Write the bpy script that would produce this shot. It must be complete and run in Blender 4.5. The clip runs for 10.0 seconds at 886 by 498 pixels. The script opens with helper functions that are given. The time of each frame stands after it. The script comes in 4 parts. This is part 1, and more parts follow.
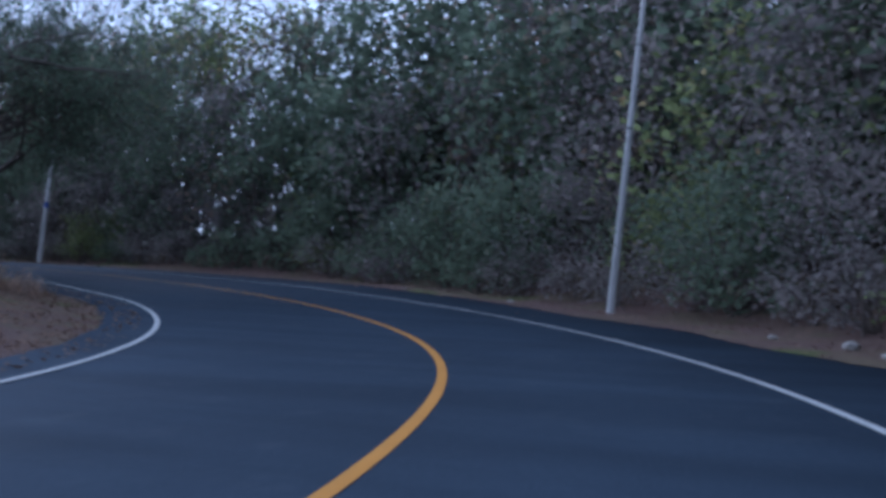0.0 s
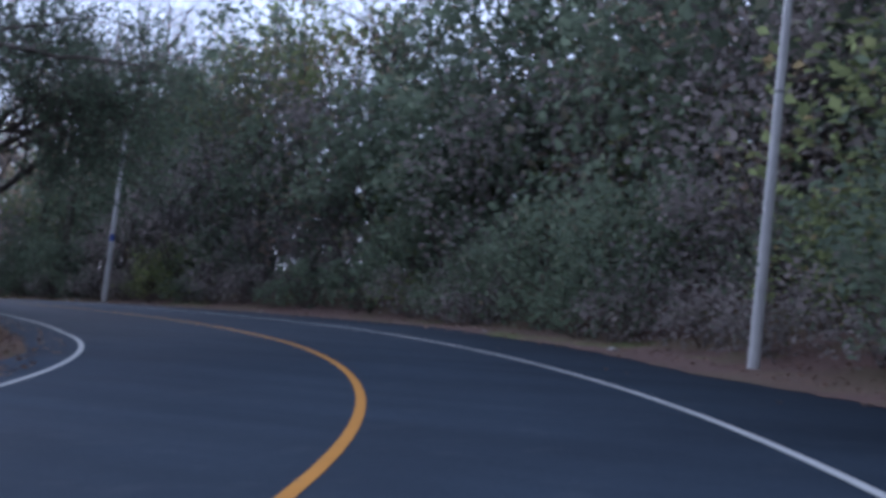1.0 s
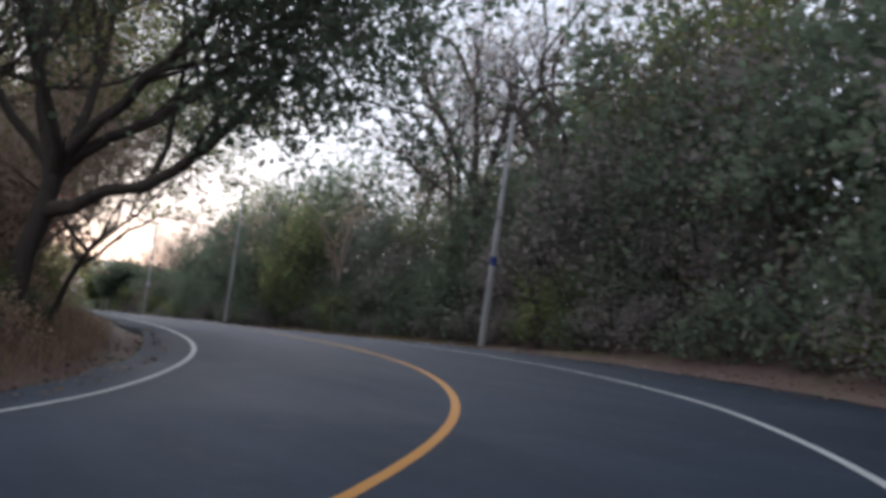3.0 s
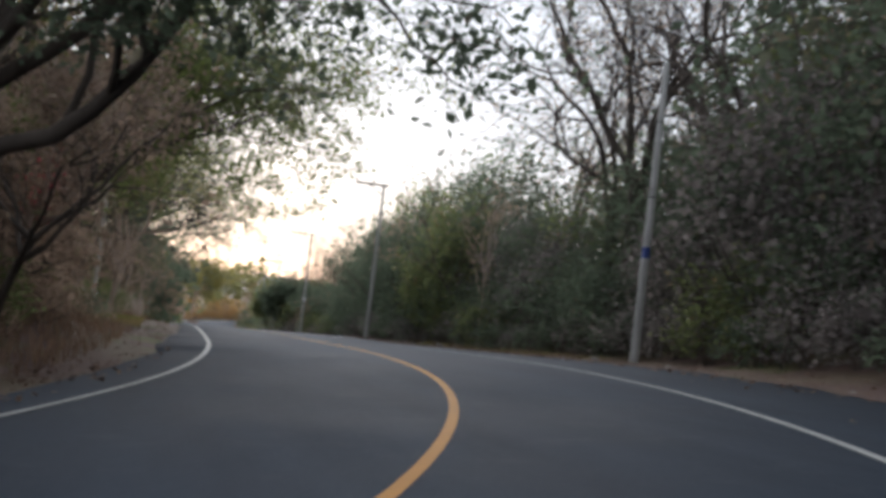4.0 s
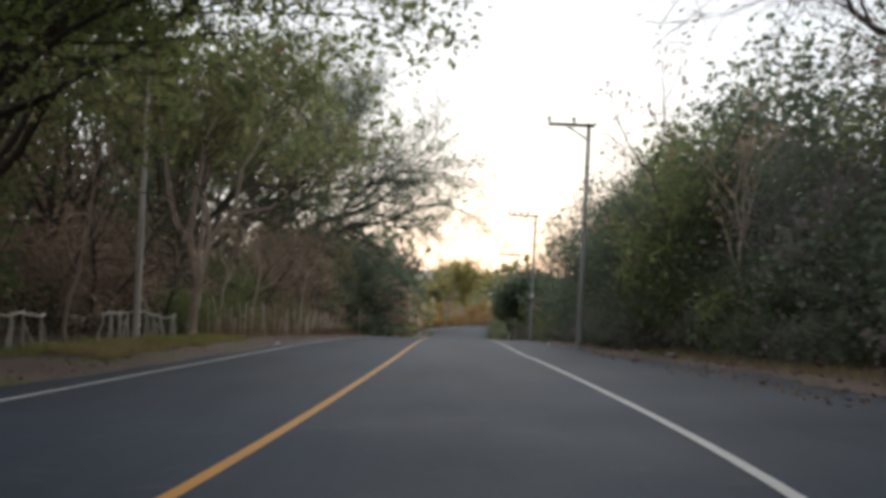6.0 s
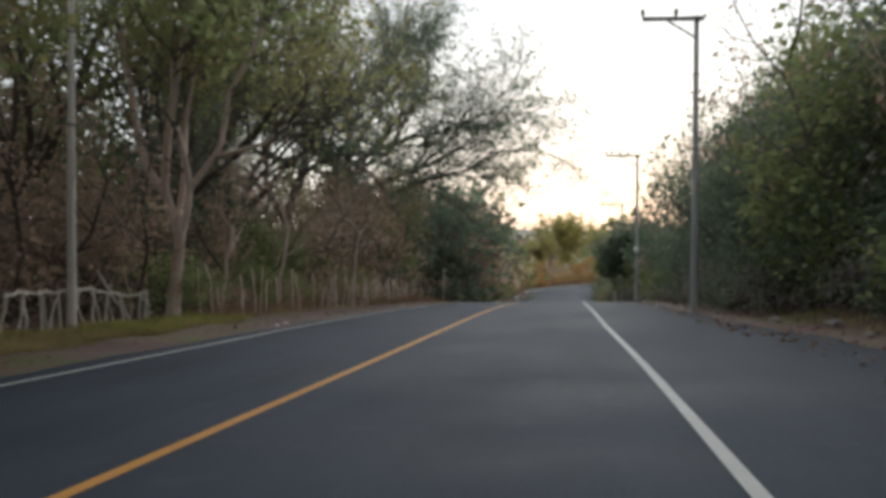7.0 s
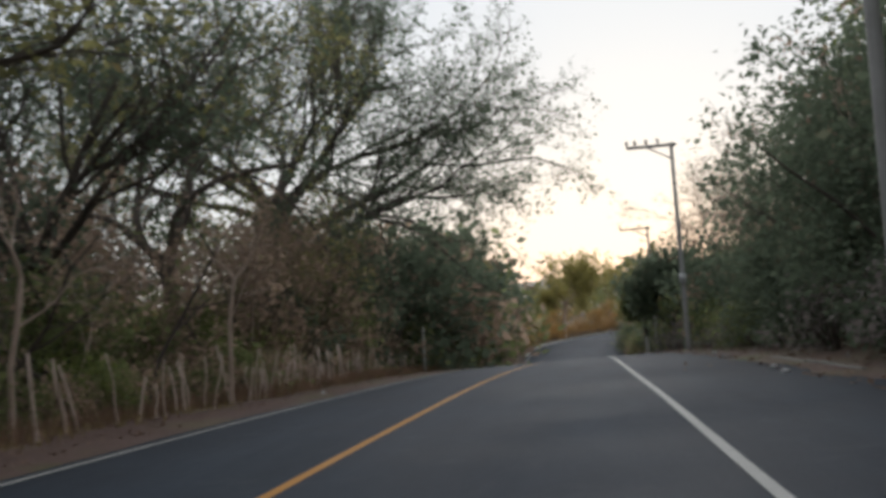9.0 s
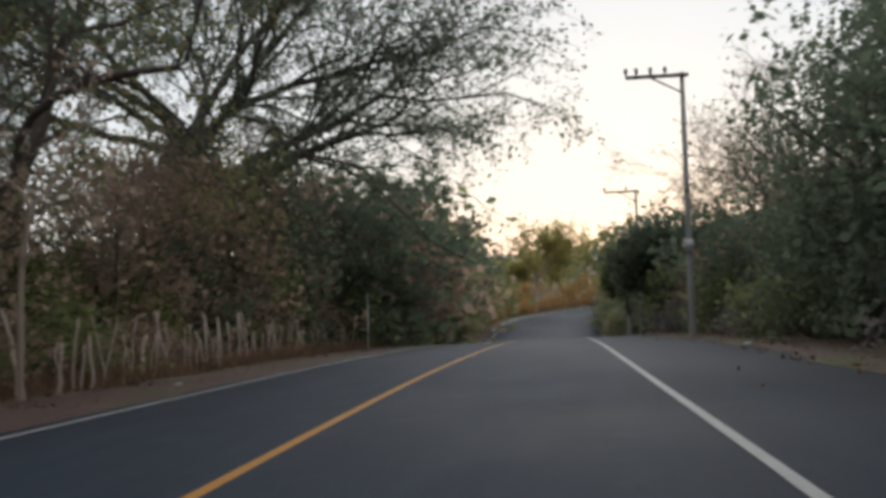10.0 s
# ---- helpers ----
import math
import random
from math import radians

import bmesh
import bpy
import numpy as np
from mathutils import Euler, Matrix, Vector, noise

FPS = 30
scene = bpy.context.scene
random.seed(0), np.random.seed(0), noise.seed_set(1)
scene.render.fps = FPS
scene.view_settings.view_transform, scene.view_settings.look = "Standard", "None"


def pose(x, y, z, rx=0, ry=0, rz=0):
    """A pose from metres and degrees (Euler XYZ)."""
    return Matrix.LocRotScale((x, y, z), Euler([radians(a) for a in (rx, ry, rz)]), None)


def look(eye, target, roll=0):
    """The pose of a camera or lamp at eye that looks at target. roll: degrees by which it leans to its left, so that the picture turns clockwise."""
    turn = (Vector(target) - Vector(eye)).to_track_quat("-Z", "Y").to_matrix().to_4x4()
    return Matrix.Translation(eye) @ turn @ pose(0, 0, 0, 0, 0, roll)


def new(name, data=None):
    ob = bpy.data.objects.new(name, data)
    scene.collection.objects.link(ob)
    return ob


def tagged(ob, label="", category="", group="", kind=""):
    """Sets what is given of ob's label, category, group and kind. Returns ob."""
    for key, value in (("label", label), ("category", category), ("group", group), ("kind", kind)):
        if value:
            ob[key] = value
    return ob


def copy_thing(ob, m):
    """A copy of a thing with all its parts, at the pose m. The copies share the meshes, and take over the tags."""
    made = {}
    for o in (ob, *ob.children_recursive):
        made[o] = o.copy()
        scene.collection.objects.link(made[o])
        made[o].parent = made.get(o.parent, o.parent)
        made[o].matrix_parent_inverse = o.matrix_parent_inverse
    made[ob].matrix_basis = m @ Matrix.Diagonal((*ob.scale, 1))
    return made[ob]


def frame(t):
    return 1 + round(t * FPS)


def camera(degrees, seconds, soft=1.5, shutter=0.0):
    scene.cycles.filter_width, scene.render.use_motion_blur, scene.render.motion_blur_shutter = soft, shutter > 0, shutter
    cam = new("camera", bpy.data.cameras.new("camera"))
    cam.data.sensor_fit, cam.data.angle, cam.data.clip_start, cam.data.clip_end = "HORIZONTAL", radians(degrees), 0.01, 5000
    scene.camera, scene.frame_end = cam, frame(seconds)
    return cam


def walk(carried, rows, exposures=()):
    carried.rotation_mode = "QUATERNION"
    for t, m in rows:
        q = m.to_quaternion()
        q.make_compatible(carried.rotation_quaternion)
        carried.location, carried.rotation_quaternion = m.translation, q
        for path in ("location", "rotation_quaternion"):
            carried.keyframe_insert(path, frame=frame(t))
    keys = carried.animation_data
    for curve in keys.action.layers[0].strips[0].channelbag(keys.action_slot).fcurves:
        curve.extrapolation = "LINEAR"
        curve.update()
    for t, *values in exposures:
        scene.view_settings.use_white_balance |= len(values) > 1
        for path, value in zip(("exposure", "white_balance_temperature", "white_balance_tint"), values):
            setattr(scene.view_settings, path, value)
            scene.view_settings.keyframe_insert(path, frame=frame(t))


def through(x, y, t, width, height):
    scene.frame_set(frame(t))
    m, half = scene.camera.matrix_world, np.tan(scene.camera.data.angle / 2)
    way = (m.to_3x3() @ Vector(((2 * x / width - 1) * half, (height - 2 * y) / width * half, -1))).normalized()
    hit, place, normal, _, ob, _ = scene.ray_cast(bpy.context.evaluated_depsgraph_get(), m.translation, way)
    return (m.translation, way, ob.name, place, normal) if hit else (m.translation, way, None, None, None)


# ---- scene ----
cam = camera(43.46, 10.0, soft=4.1, shutter=0.3)
ROWS = [
    (0.0, pose(-35.009, 7.585, 1.840, 92.14, -6.45, -59.20)),
    (0.5, pose(-30.428, 9.087, 1.951, 92.38, -6.87, -55.06)),
    (1.0, pose(-25.804, 11.080, 2.045, 93.48, -6.45, -51.47)),
    (1.5, pose(-21.649, 13.227, 2.125, 93.70, -6.93, -46.17)),
    (2.0, pose(-17.700, 15.830, 2.196, 93.42, -7.63, -37.90)),
    (2.5, pose(-14.155, 18.743, 2.253, 92.70, -7.74, -30.95)),
    (3.0, pose(-11.120, 21.843, 2.287, 92.78, -8.09, -24.44)),
    (3.2, pose(-9.970, 23.192, 2.296, 93.12, -8.22, -22.06)),
    (4.3, pose(-4.482, 32.005, 2.254, 91.00, -6.16, -9.90)),
    (4.5, pose(-3.667, 33.791, 2.238, 89.43, -6.13, -7.27)),
    (4.6, pose(-3.217, 34.686, 2.238, 90.76, -6.02, -7.36)),
    (5.0, pose(-1.663, 38.463, 2.201, 92.37, -5.40, -6.51)),
    (5.4, pose(-0.256, 42.481, 2.147, 90.89, -3.38, -3.68)),
    (5.5, pose(0.028, 43.551, 2.125, 90.71, -2.98, -2.84)),
    (5.7, pose(0.585, 45.711, 2.080, 90.97, -2.85, -1.58)),
    (6.8, pose(2.502, 57.531, 1.728, 89.83, -1.05, 5.55)),
    (7.0, pose(2.589, 59.672, 1.633, 88.75, -0.25, 6.09)),
    (7.5, pose(2.612, 64.960, 1.388, 87.78, 0.42, 7.10)),
    (8.0, pose(2.585, 70.120, 1.145, 89.35, -0.20, 7.56)),
    (8.5, pose(2.552, 75.200, 0.876, 89.24, 2.05, 9.02)),
    (9.0, pose(2.525, 80.534, 0.612, 91.86, 4.65, 6.72)),
    (9.2, pose(2.450, 82.680, 0.506, 91.60, 5.18, 6.16)),
    (9.5, pose(2.365, 85.900, 0.348, 90.46, 4.24, 5.84)),
    (10.0, pose(2.300, 91.180, 0.104, 90.25, 2.44, 5.30)),
]
EXPOSURES = [(0.0, 2.06, 4430, 18), (1.0, 2.26, 4780, 22), (2.0, 2.34, 5180, 20), (3.2, 2.24, 5680, 15), (4.5, 2.08, 5930, 11), (5.5, 1.92, 6030, 10), (7.0, 2.03, 6030, 9), (8.0, 1.77, 6030, 10), (10.0, 1.68, 6070, 10)]
walk(cam, ROWS, EXPOSURES)

# the road's line: curvature, height, crossfall and width of the far lane at places along it
CURVE_AT, CURVE_K = np.arange(-15, 186, 8.0), [0.01894, 0.01894, 0.01939, 0.02441, 0.01841, 0.01763, 0.02799, 0.01882, 0.01797, 0.00664, -0.0001, 0.00107, 0.00021, -0.0007, 0.00081, -0.00105, -0.0011, 0.00028, 0.00042, 0.00022, 0.00001, -0.00015, -0.00026, -0.00033, -0.00036, -0.00036]
RISE_AT, RISE = np.arange(-15, 182, 14.0), [0.37, 0.74, 0.93, 1.02, 0.96, 0.61, 0, -0.65, -1.3, -2.05, -2.89, -3.83, -4.89, -6.06, -7.28]
LEAN_AT, LEAN = np.arange(-15, 186, 25.0), [0.103, 0.099, 0.109, 0.052, 0.019, 0.027, 0.017, 0.014, 0.013]
LEFT_LANE = [4.36, 4.68, 4.66, 4.08, 3.72, 3.65, 3.65, 3.65, 3.65]
FAR_AT, FAR_Z = [195, 205, 220, 240, 300], [-7.35, -7.6, -7.75, -7.55, -6.8]
RIGHT_BANK = 3.6
SUN_UP, SUN_TURN, SUN_WIDE = 5.0, 4.0, 45.0
AIR = 1.0, 0.6, 1.0
HAZE, HAZE_COLOUR = 0.955, (2.3, 2.32, 2.3, 1)
SKY, SUN = 0.11, 1.9

# ---- world and light ----
world = bpy.data.worlds.new("dusk_sky")
scene.world = world
world.use_nodes = True
wn = world.node_tree
sky = wn.nodes.new("ShaderNodeTexSky")
sky.sky_type = "NISHITA"
sky.sun_disc = False
sky.sun_elevation = radians(SUN_UP)
sky.sun_rotation = radians(SUN_TURN)
sky.air_density, sky.dust_density, sky.ozone_density = AIR
haze = wn.nodes.new("ShaderNodeMix")
haze.data_type = "RGBA"
haze.inputs[0].default_value = HAZE
haze.inputs[7].default_value = HAZE_COLOUR
wn.links.new(sky.outputs[0], haze.inputs[6])
wn.links.new(haze.outputs[2], wn.nodes["Background"].inputs[0])
wn.nodes["Background"].inputs[1].default_value = SKY

sun = new("sun", bpy.data.lights.new("sun", "SUN"))
sun.data.energy, sun.data.angle, sun.data.color = SUN, radians(SUN_WIDE), (1.0, 0.94, 0.86)
sun.matrix_world = look((0, 0, 60), (-60 * math.sin(radians(SUN_TURN)), -60 * math.cos(radians(SUN_TURN)), 60 - 60 * math.tan(radians(SUN_UP))))


# ---- materials ----
def material(name, rough=0.8, metal=0.0, spec=0.3):
    m = bpy.data.materials.new(name)
    m.use_nodes = True
    b = m.node_tree.nodes["Principled BSDF"]
    b.inputs["Roughness"].default_value = rough
    b.inputs["Metallic"].default_value = metal
    b.inputs["Specular IOR Level"].default_value = spec
    return m, m.node_tree, b


def noise_at(nt, scale, detail=4, rough=0.55, stretch=None):
    tc = nt.nodes.new("ShaderNodeNewGeometry")
    src = tc.outputs["Position"]
    if stretch:
        mp = nt.nodes.new("ShaderNodeMapping")
        mp.inputs["Scale"].default_value = stretch
        nt.links.new(src, mp.inputs["Vector"])
        src = mp.outputs[0]
    n = nt.nodes.new("ShaderNodeTexNoise")
    n.inputs["Scale"].default_value, n.inputs["Detail"].default_value, n.inputs["Roughness"].default_value = scale, detail, rough
    nt.links.new(src, n.inputs["Vector"])
    return n.outputs["Fac"]


def ramp(nt, fac, stops):
    r = nt.nodes.new("ShaderNodeValToRGB")
    while len(r.color_ramp.elements) < len(stops):
        r.color_ramp.elements.new(0.5)
    for e, (at, c) in zip(r.color_ramp.elements, stops):
        e.position, e.color = at, (*c, 1) if len(c) == 3 else c
    nt.links.new(fac, r.inputs[0])
    return r.outputs[0]


def blend(nt, a, b, fac, mode="MIX"):
    m = nt.nodes.new("ShaderNodeMix")
    m.data_type, m.blend_type = "RGBA", mode
    for sock, v in ((m.inputs[6], a), (m.inputs[7], b), (m.inputs[0], fac)):
        if isinstance(v, (int, float)):
            sock.default_value = v
        elif isinstance(v, tuple):
            sock.default_value = (*v, 1)
        else:
            nt.links.new(v, sock)
    return m.outputs[2]


def bump(nt, b, height, strength, distance):
    n = nt.nodes.new("ShaderNodeBump")
    n.inputs["Strength"].default_value, n.inputs["Distance"].default_value = strength, distance
    nt.links.new(height, n.inputs["Height"])
    nt.links.new(n.outputs[0], b.inputs["Normal"])


def island(nt):
    return nt.nodes.new("ShaderNodeNewGeometry").outputs["Random Per Island"]


def asphalt_material():
    m, nt, b = material("asphalt", 0.95, 0, 0.03)
    fine = noise_at(nt, 60, 3)
    wide = noise_at(nt, 0.35, 5)
    c = blend(nt, (0.0148, 0.0208, 0.0308), (0.0325, 0.044, 0.062), wide)
    c = blend(nt, c, ramp(nt, fine, [(0.35, (0.5, 0.5, 0.5)), (0.7, (1.35, 1.33, 1.3))]), 0.6, "MULTIPLY")
    patch = ramp(nt, noise_at(nt, 1.6, 6, 0.65), [(0.56, (0, 0, 0)), (0.7, (1, 1, 1))])
    c = blend(nt, c, (0.037, 0.0455, 0.057), blend(nt, (0, 0, 0), (0.4, 0.4, 0.4), patch))
    streak = ramp(nt, noise_at(nt, 0.9, 5, 0.6, (1, 0.12, 1)), [(0.35, (0.8, 0.8, 0.8)), (0.65, (1.18, 1.18, 1.17))])
    c = blend(nt, c, streak, 0.7, "MULTIPLY")
    nt.links.new(c, b.inputs["Base Color"])
    r = ramp(nt, wide, [(0.3, (0.85, 0.85, 0.85)), (0.7, (0.98, 0.98, 0.98))])
    nt.links.new(r, b.inputs["Roughness"])
    bump(nt, b, fine, 0.35, 0.006)
    return m


def paint_material(name, colour, worn):
    m, nt, b = material(name, 0.85, 0, 0.1)
    wear = ramp(nt, noise_at(nt, 14, 6, 0.7), [(0.3, (1, 1, 1)), (0.42, (0, 0, 0))])
    tint = blend(nt, tuple(0.75 * k for k in colour), colour, noise_at(nt, 1.2, 4))
    nt.links.new(blend(nt, tint, worn, wear), b.inputs["Base Color"])
    bump(nt, b, noise_at(nt, 70, 3), 0.3, 0.003)
    return m


def earth_material():
    m, nt, b = material("earth", 0.95, 0, 0.1)
    a = noise_at(nt, 0.22, 5)
    f = noise_at(nt, 9, 6, 0.7)
    c = blend(nt, (0.048, 0.034, 0.031), (0.132, 0.085, 0.072), f)
    dry = ramp(nt, a, [(0.46, (0, 0, 0)), (0.6, (1, 1, 1))])
    c = blend(nt, c, (0.098, 0.077, 0.052), dry)
    g = ramp(nt, noise_at(nt, 0.4, 4), [(0.55, (0, 0, 0)), (0.68, (1, 1, 1))])
    c = blend(nt, c, (0.075, 0.085, 0.03), g)
    c = blend(nt, c, ramp(nt, noise_at(nt, 35, 3), [(0.3, (0.55, 0.52, 0.5)), (0.7, (1.4, 1.35, 1.3))]), 0.8, "MULTIPLY")
    nt.links.new(c, b.inputs["Base Color"])
    bump(nt, b, f, 0.8, 0.08)
    return m


def leaf_material(name, dark, light, through=0.35, odd=None):
    """Thin leaves: diffuse and translucent, each leaf with a shade of its own."""
    m = bpy.data.materials.new(name)
    m.use_nodes = True
    nt = m.node_tree
    nt.nodes.remove(nt.nodes["Principled BSDF"])
    out = nt.nodes["Material Output"]
    mid = tuple((a + b) / 2 for a, b in zip(dark, light))
    stops = [(0.0, tuple(0.5 * (a + b) for a, b in zip(dark, mid))), (0.9, tuple(0.5 * (a + b) for a, b in zip(light, mid)))] + ([(1.0, odd)] if odd else [])
    c = ramp(nt, island(nt), stops)
    c = blend(nt, c, ramp(nt, noise_at(nt, 0.5, 3), [(0.3, (0.65, 0.65, 0.65)), (0.7, (1.3, 1.25, 1.2))]), 0.8, "MULTIPLY")
    d = nt.nodes.new("ShaderNodeBsdfDiffuse")
    t = nt.nodes.new("ShaderNodeBsdfTranslucent")
    x = nt.nodes.new("ShaderNodeMixShader")
    x.inputs[0].default_value = through
    nt.links.new(c, d.inputs[0])
    nt.links.new(c, t.inputs[0])
    nt.links.new(d.outputs[0], x.inputs[1])
    nt.links.new(t.outputs[0], x.inputs[2])
    nt.links.new(x.outputs[0], out.inputs[0])
    return m


def bark_material(name, dark, light, scale=6):
    m, nt, b = material(name, 0.92, 0, 0.15)
    f = noise_at(nt, scale, 6, 0.7, (1, 1, 0.25))
    w = noise_at(nt, 1.1, 3)
    c = blend(nt, blend(nt, dark, light, f), light, ramp(nt, w, [(0.5, (0, 0, 0)), (0.7, (0.6, 0.6, 0.6))]))
    nt.links.new(c, b.inputs["Base Color"])
    bump(nt, b, f, 0.7, 0.03)
    return m


def plain_material(name, dark, light, scale, rough=0.8, metal=0.0, depth=0.01):
    m, nt, b = material(name, rough, metal, 0.3)
    f = noise_at(nt, scale, 5, 0.65)
    w = noise_at(nt, scale * 0.12, 4)
    c = blend(nt, blend(nt, dark, light, f), ramp(nt, w, [(0.3, dark), (0.75, light)]), 0.5)
    nt.links.new(c, b.inputs["Base Color"])
    bump(nt, b, f, 0.4, depth)
    return m


ASPHALT = asphalt_material()
WHITE = paint_material("white_road_paint", (0.33, 0.33, 0.32), (0.14, 0.155, 0.155))
YELLOW = paint_material("yellow_road_paint", (0.38, 0.172, 0.022), (0.19, 0.105, 0.032))
EARTH = earth_material()
LEAF_DEEP = leaf_material("deep_green_leaves", (0.080, 0.100, 0.076), (0.168, 0.212, 0.142), 0.42, (0.180, 0.155, 0.115))
LEAF_MID = leaf_material("green_leaves", (0.104, 0.124, 0.056), (0.228, 0.266, 0.118), 0.58, (0.26, 0.19, 0.1))
LEAF_FRESH = leaf_material("fresh_green_leaves", (0.11, 0.145, 0.042), (0.235, 0.275, 0.095), 0.65)
LEAF_OLIVE = leaf_material("olive_leaves", (0.198, 0.189, 0.072), (0.414, 0.369, 0.135), 0.5)
LEAF_DRY = leaf_material("dry_brown_leaves", (0.2, 0.15, 0.118), (0.43, 0.325, 0.245), 0.55, (0.17, 0.18, 0.085))
LEAF_DULL = leaf_material("dull_olive_leaves", (0.13, 0.132, 0.058), (0.275, 0.268, 0.118), 0.5, (0.26, 0.19, 0.1))
# dry leaves with the bend's cool bluish light put into their grey colour
LEAF_DRY_COOL = leaf_material("cool_lit_dry_leaves", (0.125, 0.112, 0.108), (0.255, 0.232, 0.222), 0.45, (0.10, 0.13, 0.09))
# dry leaves; low sun's golden glow is mixed into their own warm colour
LEAF_GOLD = leaf_material("sunlit_golden_dry_leaves", (0.26, 0.155, 0.06), (0.46, 0.29, 0.12), 0.45, (0.18, 0.18, 0.06))
LEAF_PINK = leaf_material("pink_flowers", (0.45, 0.06, 0.10), (0.7, 0.16, 0.2), 0.4)
GRASS = leaf_material("green_grass", (0.10, 0.13, 0.03), (0.24, 0.28, 0.07), 0.4, (0.24, 0.2, 0.09))
RUSSET = leaf_material("russet_dry_grass", (0.13, 0.088, 0.062), (0.27, 0.18, 0.125), 0.4, (0.17, 0.15, 0.08))
LITTER_LEAF = leaf_material("brown_leaf_litter", (0.09, 0.062, 0.05), (0.2, 0.14, 0.105), 0.2)
STRAW = leaf_material("dry_grass", (0.15, 0.12, 0.06), (0.33, 0.27, 0.13), 0.4, (0.14, 0.16, 0.05))
BARK = bark_material("dark_bark", (0.036, 0.029, 0.025), (0.12, 0.1, 0.085))
BARK_PALE = bark_material("pale_bark", (0.19, 0.14, 0.108), (0.62, 0.49, 0.405), 3.5)
STICK = bark_material("weathered_stick", (0.31, 0.24, 0.2), (0.68, 0.55, 0.47), 12)
STICK_PALE = bark_material("bleached_stick", (0.28, 0.25, 0.21), (0.64, 0.58, 0.51), 12)
CONCRETE_PALE = plain_material("pale_concrete", (0.44, 0.4, 0.35), (0.68, 0.62, 0.55), 9)
CONCRETE = plain_material("grey_concrete", (0.22, 0.215, 0.21), (0.4, 0.39, 0.375), 9)
STEEL = plain_material("dull_steel", (0.05, 0.05, 0.052), (0.11, 0.11, 0.115), 14, 0.7, 0.0, 0.003)
PORCELAIN = plain_material("brown_porcelain", (0.05, 0.035, 0.03), (0.12, 0.09, 0.08), 20, 0.3, 0, 0.001)
BLUE_PAINT = plain_material("blue_paint", (0.02, 0.035, 0.14), (0.05, 0.08, 0.26), 15, 0.6)
WHITEWASH = plain_material("whitewash", (0.36, 0.35, 0.33), (0.66, 0.65, 0.62), 10, 0.9)
LITTER = plain_material("white_litter", (0.35, 0.35, 0.35), (0.6, 0.6, 0.59), 12, 0.7)
EDGE_STONE = plain_material("dirty_concrete", (0.07, 0.066, 0.06), (0.17, 0.16, 0.145), 8, 0.9, 0, 0.03)
STONE = plain_material("grey_stone", (0.11, 0.10, 0.09), (0.25, 0.23, 0.205), 8, 0.9, 0, 0.03)


# ---- mesh helpers ----
def mesh_from(name, verts, faces, mat, smooth=False):
    me = bpy.data.meshes.new(name)
    verts = np.asarray(verts, np.float32)
    if isinstance(faces, np.ndarray):
        k = faces.shape[1]
        me.vertices.add(len(verts))
        me.vertices.foreach_set("co", verts.ravel())
        me.loops.add(faces.size)
        me.loops.foreach_set("vertex_index", faces.astype(np.int32).ravel())
        me.polygons.add(len(faces))
        me.polygons.foreach_set("loop_start", np.arange(0, faces.size, k, dtype=np.int32))
        me.update(calc_edges=True)
    else:
        me.from_pydata(verts.tolist(), [], faces)
        me.update()
    me.materials.append(mat)
    if smooth:
        me.polygons.foreach_set("use_smooth", np.ones(len(me.polygons), bool))
    return me


def part(name, data, parent, label=""):
    """One mesh object under a thing or under a part; data is a mesh."""
    ob = new(name, data)
    ob.parent = parent
    return tagged(ob, label)


def tubes(strands):
    """Quads of tapered tubes; each strand is (points, radii, sides)."""
    vs, fs, n0 = [], [], 0
    for pts, rad, k in strands:
        pts = np.asarray(pts, float)
        n = len(pts)
        tan = np.gradient(pts, axis=0)
        tan /= np.linalg.norm(tan, axis=1)[:, None] + 1e-9
        ref = np.array([0.31, 0.94, 0.13]) if abs(tan[0][2]) > 0.8 else np.array([0, 0, 1.0])
        u = np.cross(tan, ref)
        u /= np.linalg.norm(u, axis=1)[:, None] + 1e-9
        w = np.cross(tan, u)
        a = np.arange(k) * 2 * np.pi / k
        ring = pts[:, None] + (np.cos(a)[None, :, None] * u[:, None] + np.sin(a)[None, :, None] * w[:, None]) * np.asarray(rad, float)[:, None, None]
        vs.append(ring.reshape(-1, 3))
        i, j = np.meshgrid(np.arange(n - 1), np.arange(k), indexing="ij")
        a0, b0 = i * k + j, i * k + (j + 1) % k
        fs.append(np.stack([a0, b0, b0 + k, a0 + k], -1).reshape(-1, 4) + n0)
        n0 += n * k
    return np.concatenate(vs), np.concatenate(fs)


def leaves(rng, centres, size, narrow=0.5, flat=0.5, sag=0.0):
    """One folded four-cornered leaf at each centre, turned at random."""
    n = len(centres)
    along = rng.normal(size=(n, 3))
    along[:, 2] = along[:, 2] * flat - sag
    along /= np.linalg.norm(along, axis=1)[:, None]
    side = np.cross(along, rng.normal(size=(n, 3)) * [flat, flat, 1] + [0, 0, 0.3])
    side /= np.linalg.norm(side, axis=1)[:, None] + 1e-9
    up = np.cross(side, along)
    ln = (size * rng.uniform(0.6, 1.4, n))[:, None]
    wd = ln * narrow * rng.uniform(0.35, 0.6, n)[:, None]
    v = np.empty((n, 4, 3))
    v[:, 0] = centres - along * ln * 0.5
    v[:, 1] = centres + side * wd + up * wd * 0.35
    v[:, 2] = centres + along * ln * 0.5
    v[:, 3] = centres - side * wd + up * wd * 0.35
    return v.reshape(-1, 3), np.arange(4 * n).reshape(n, 4)


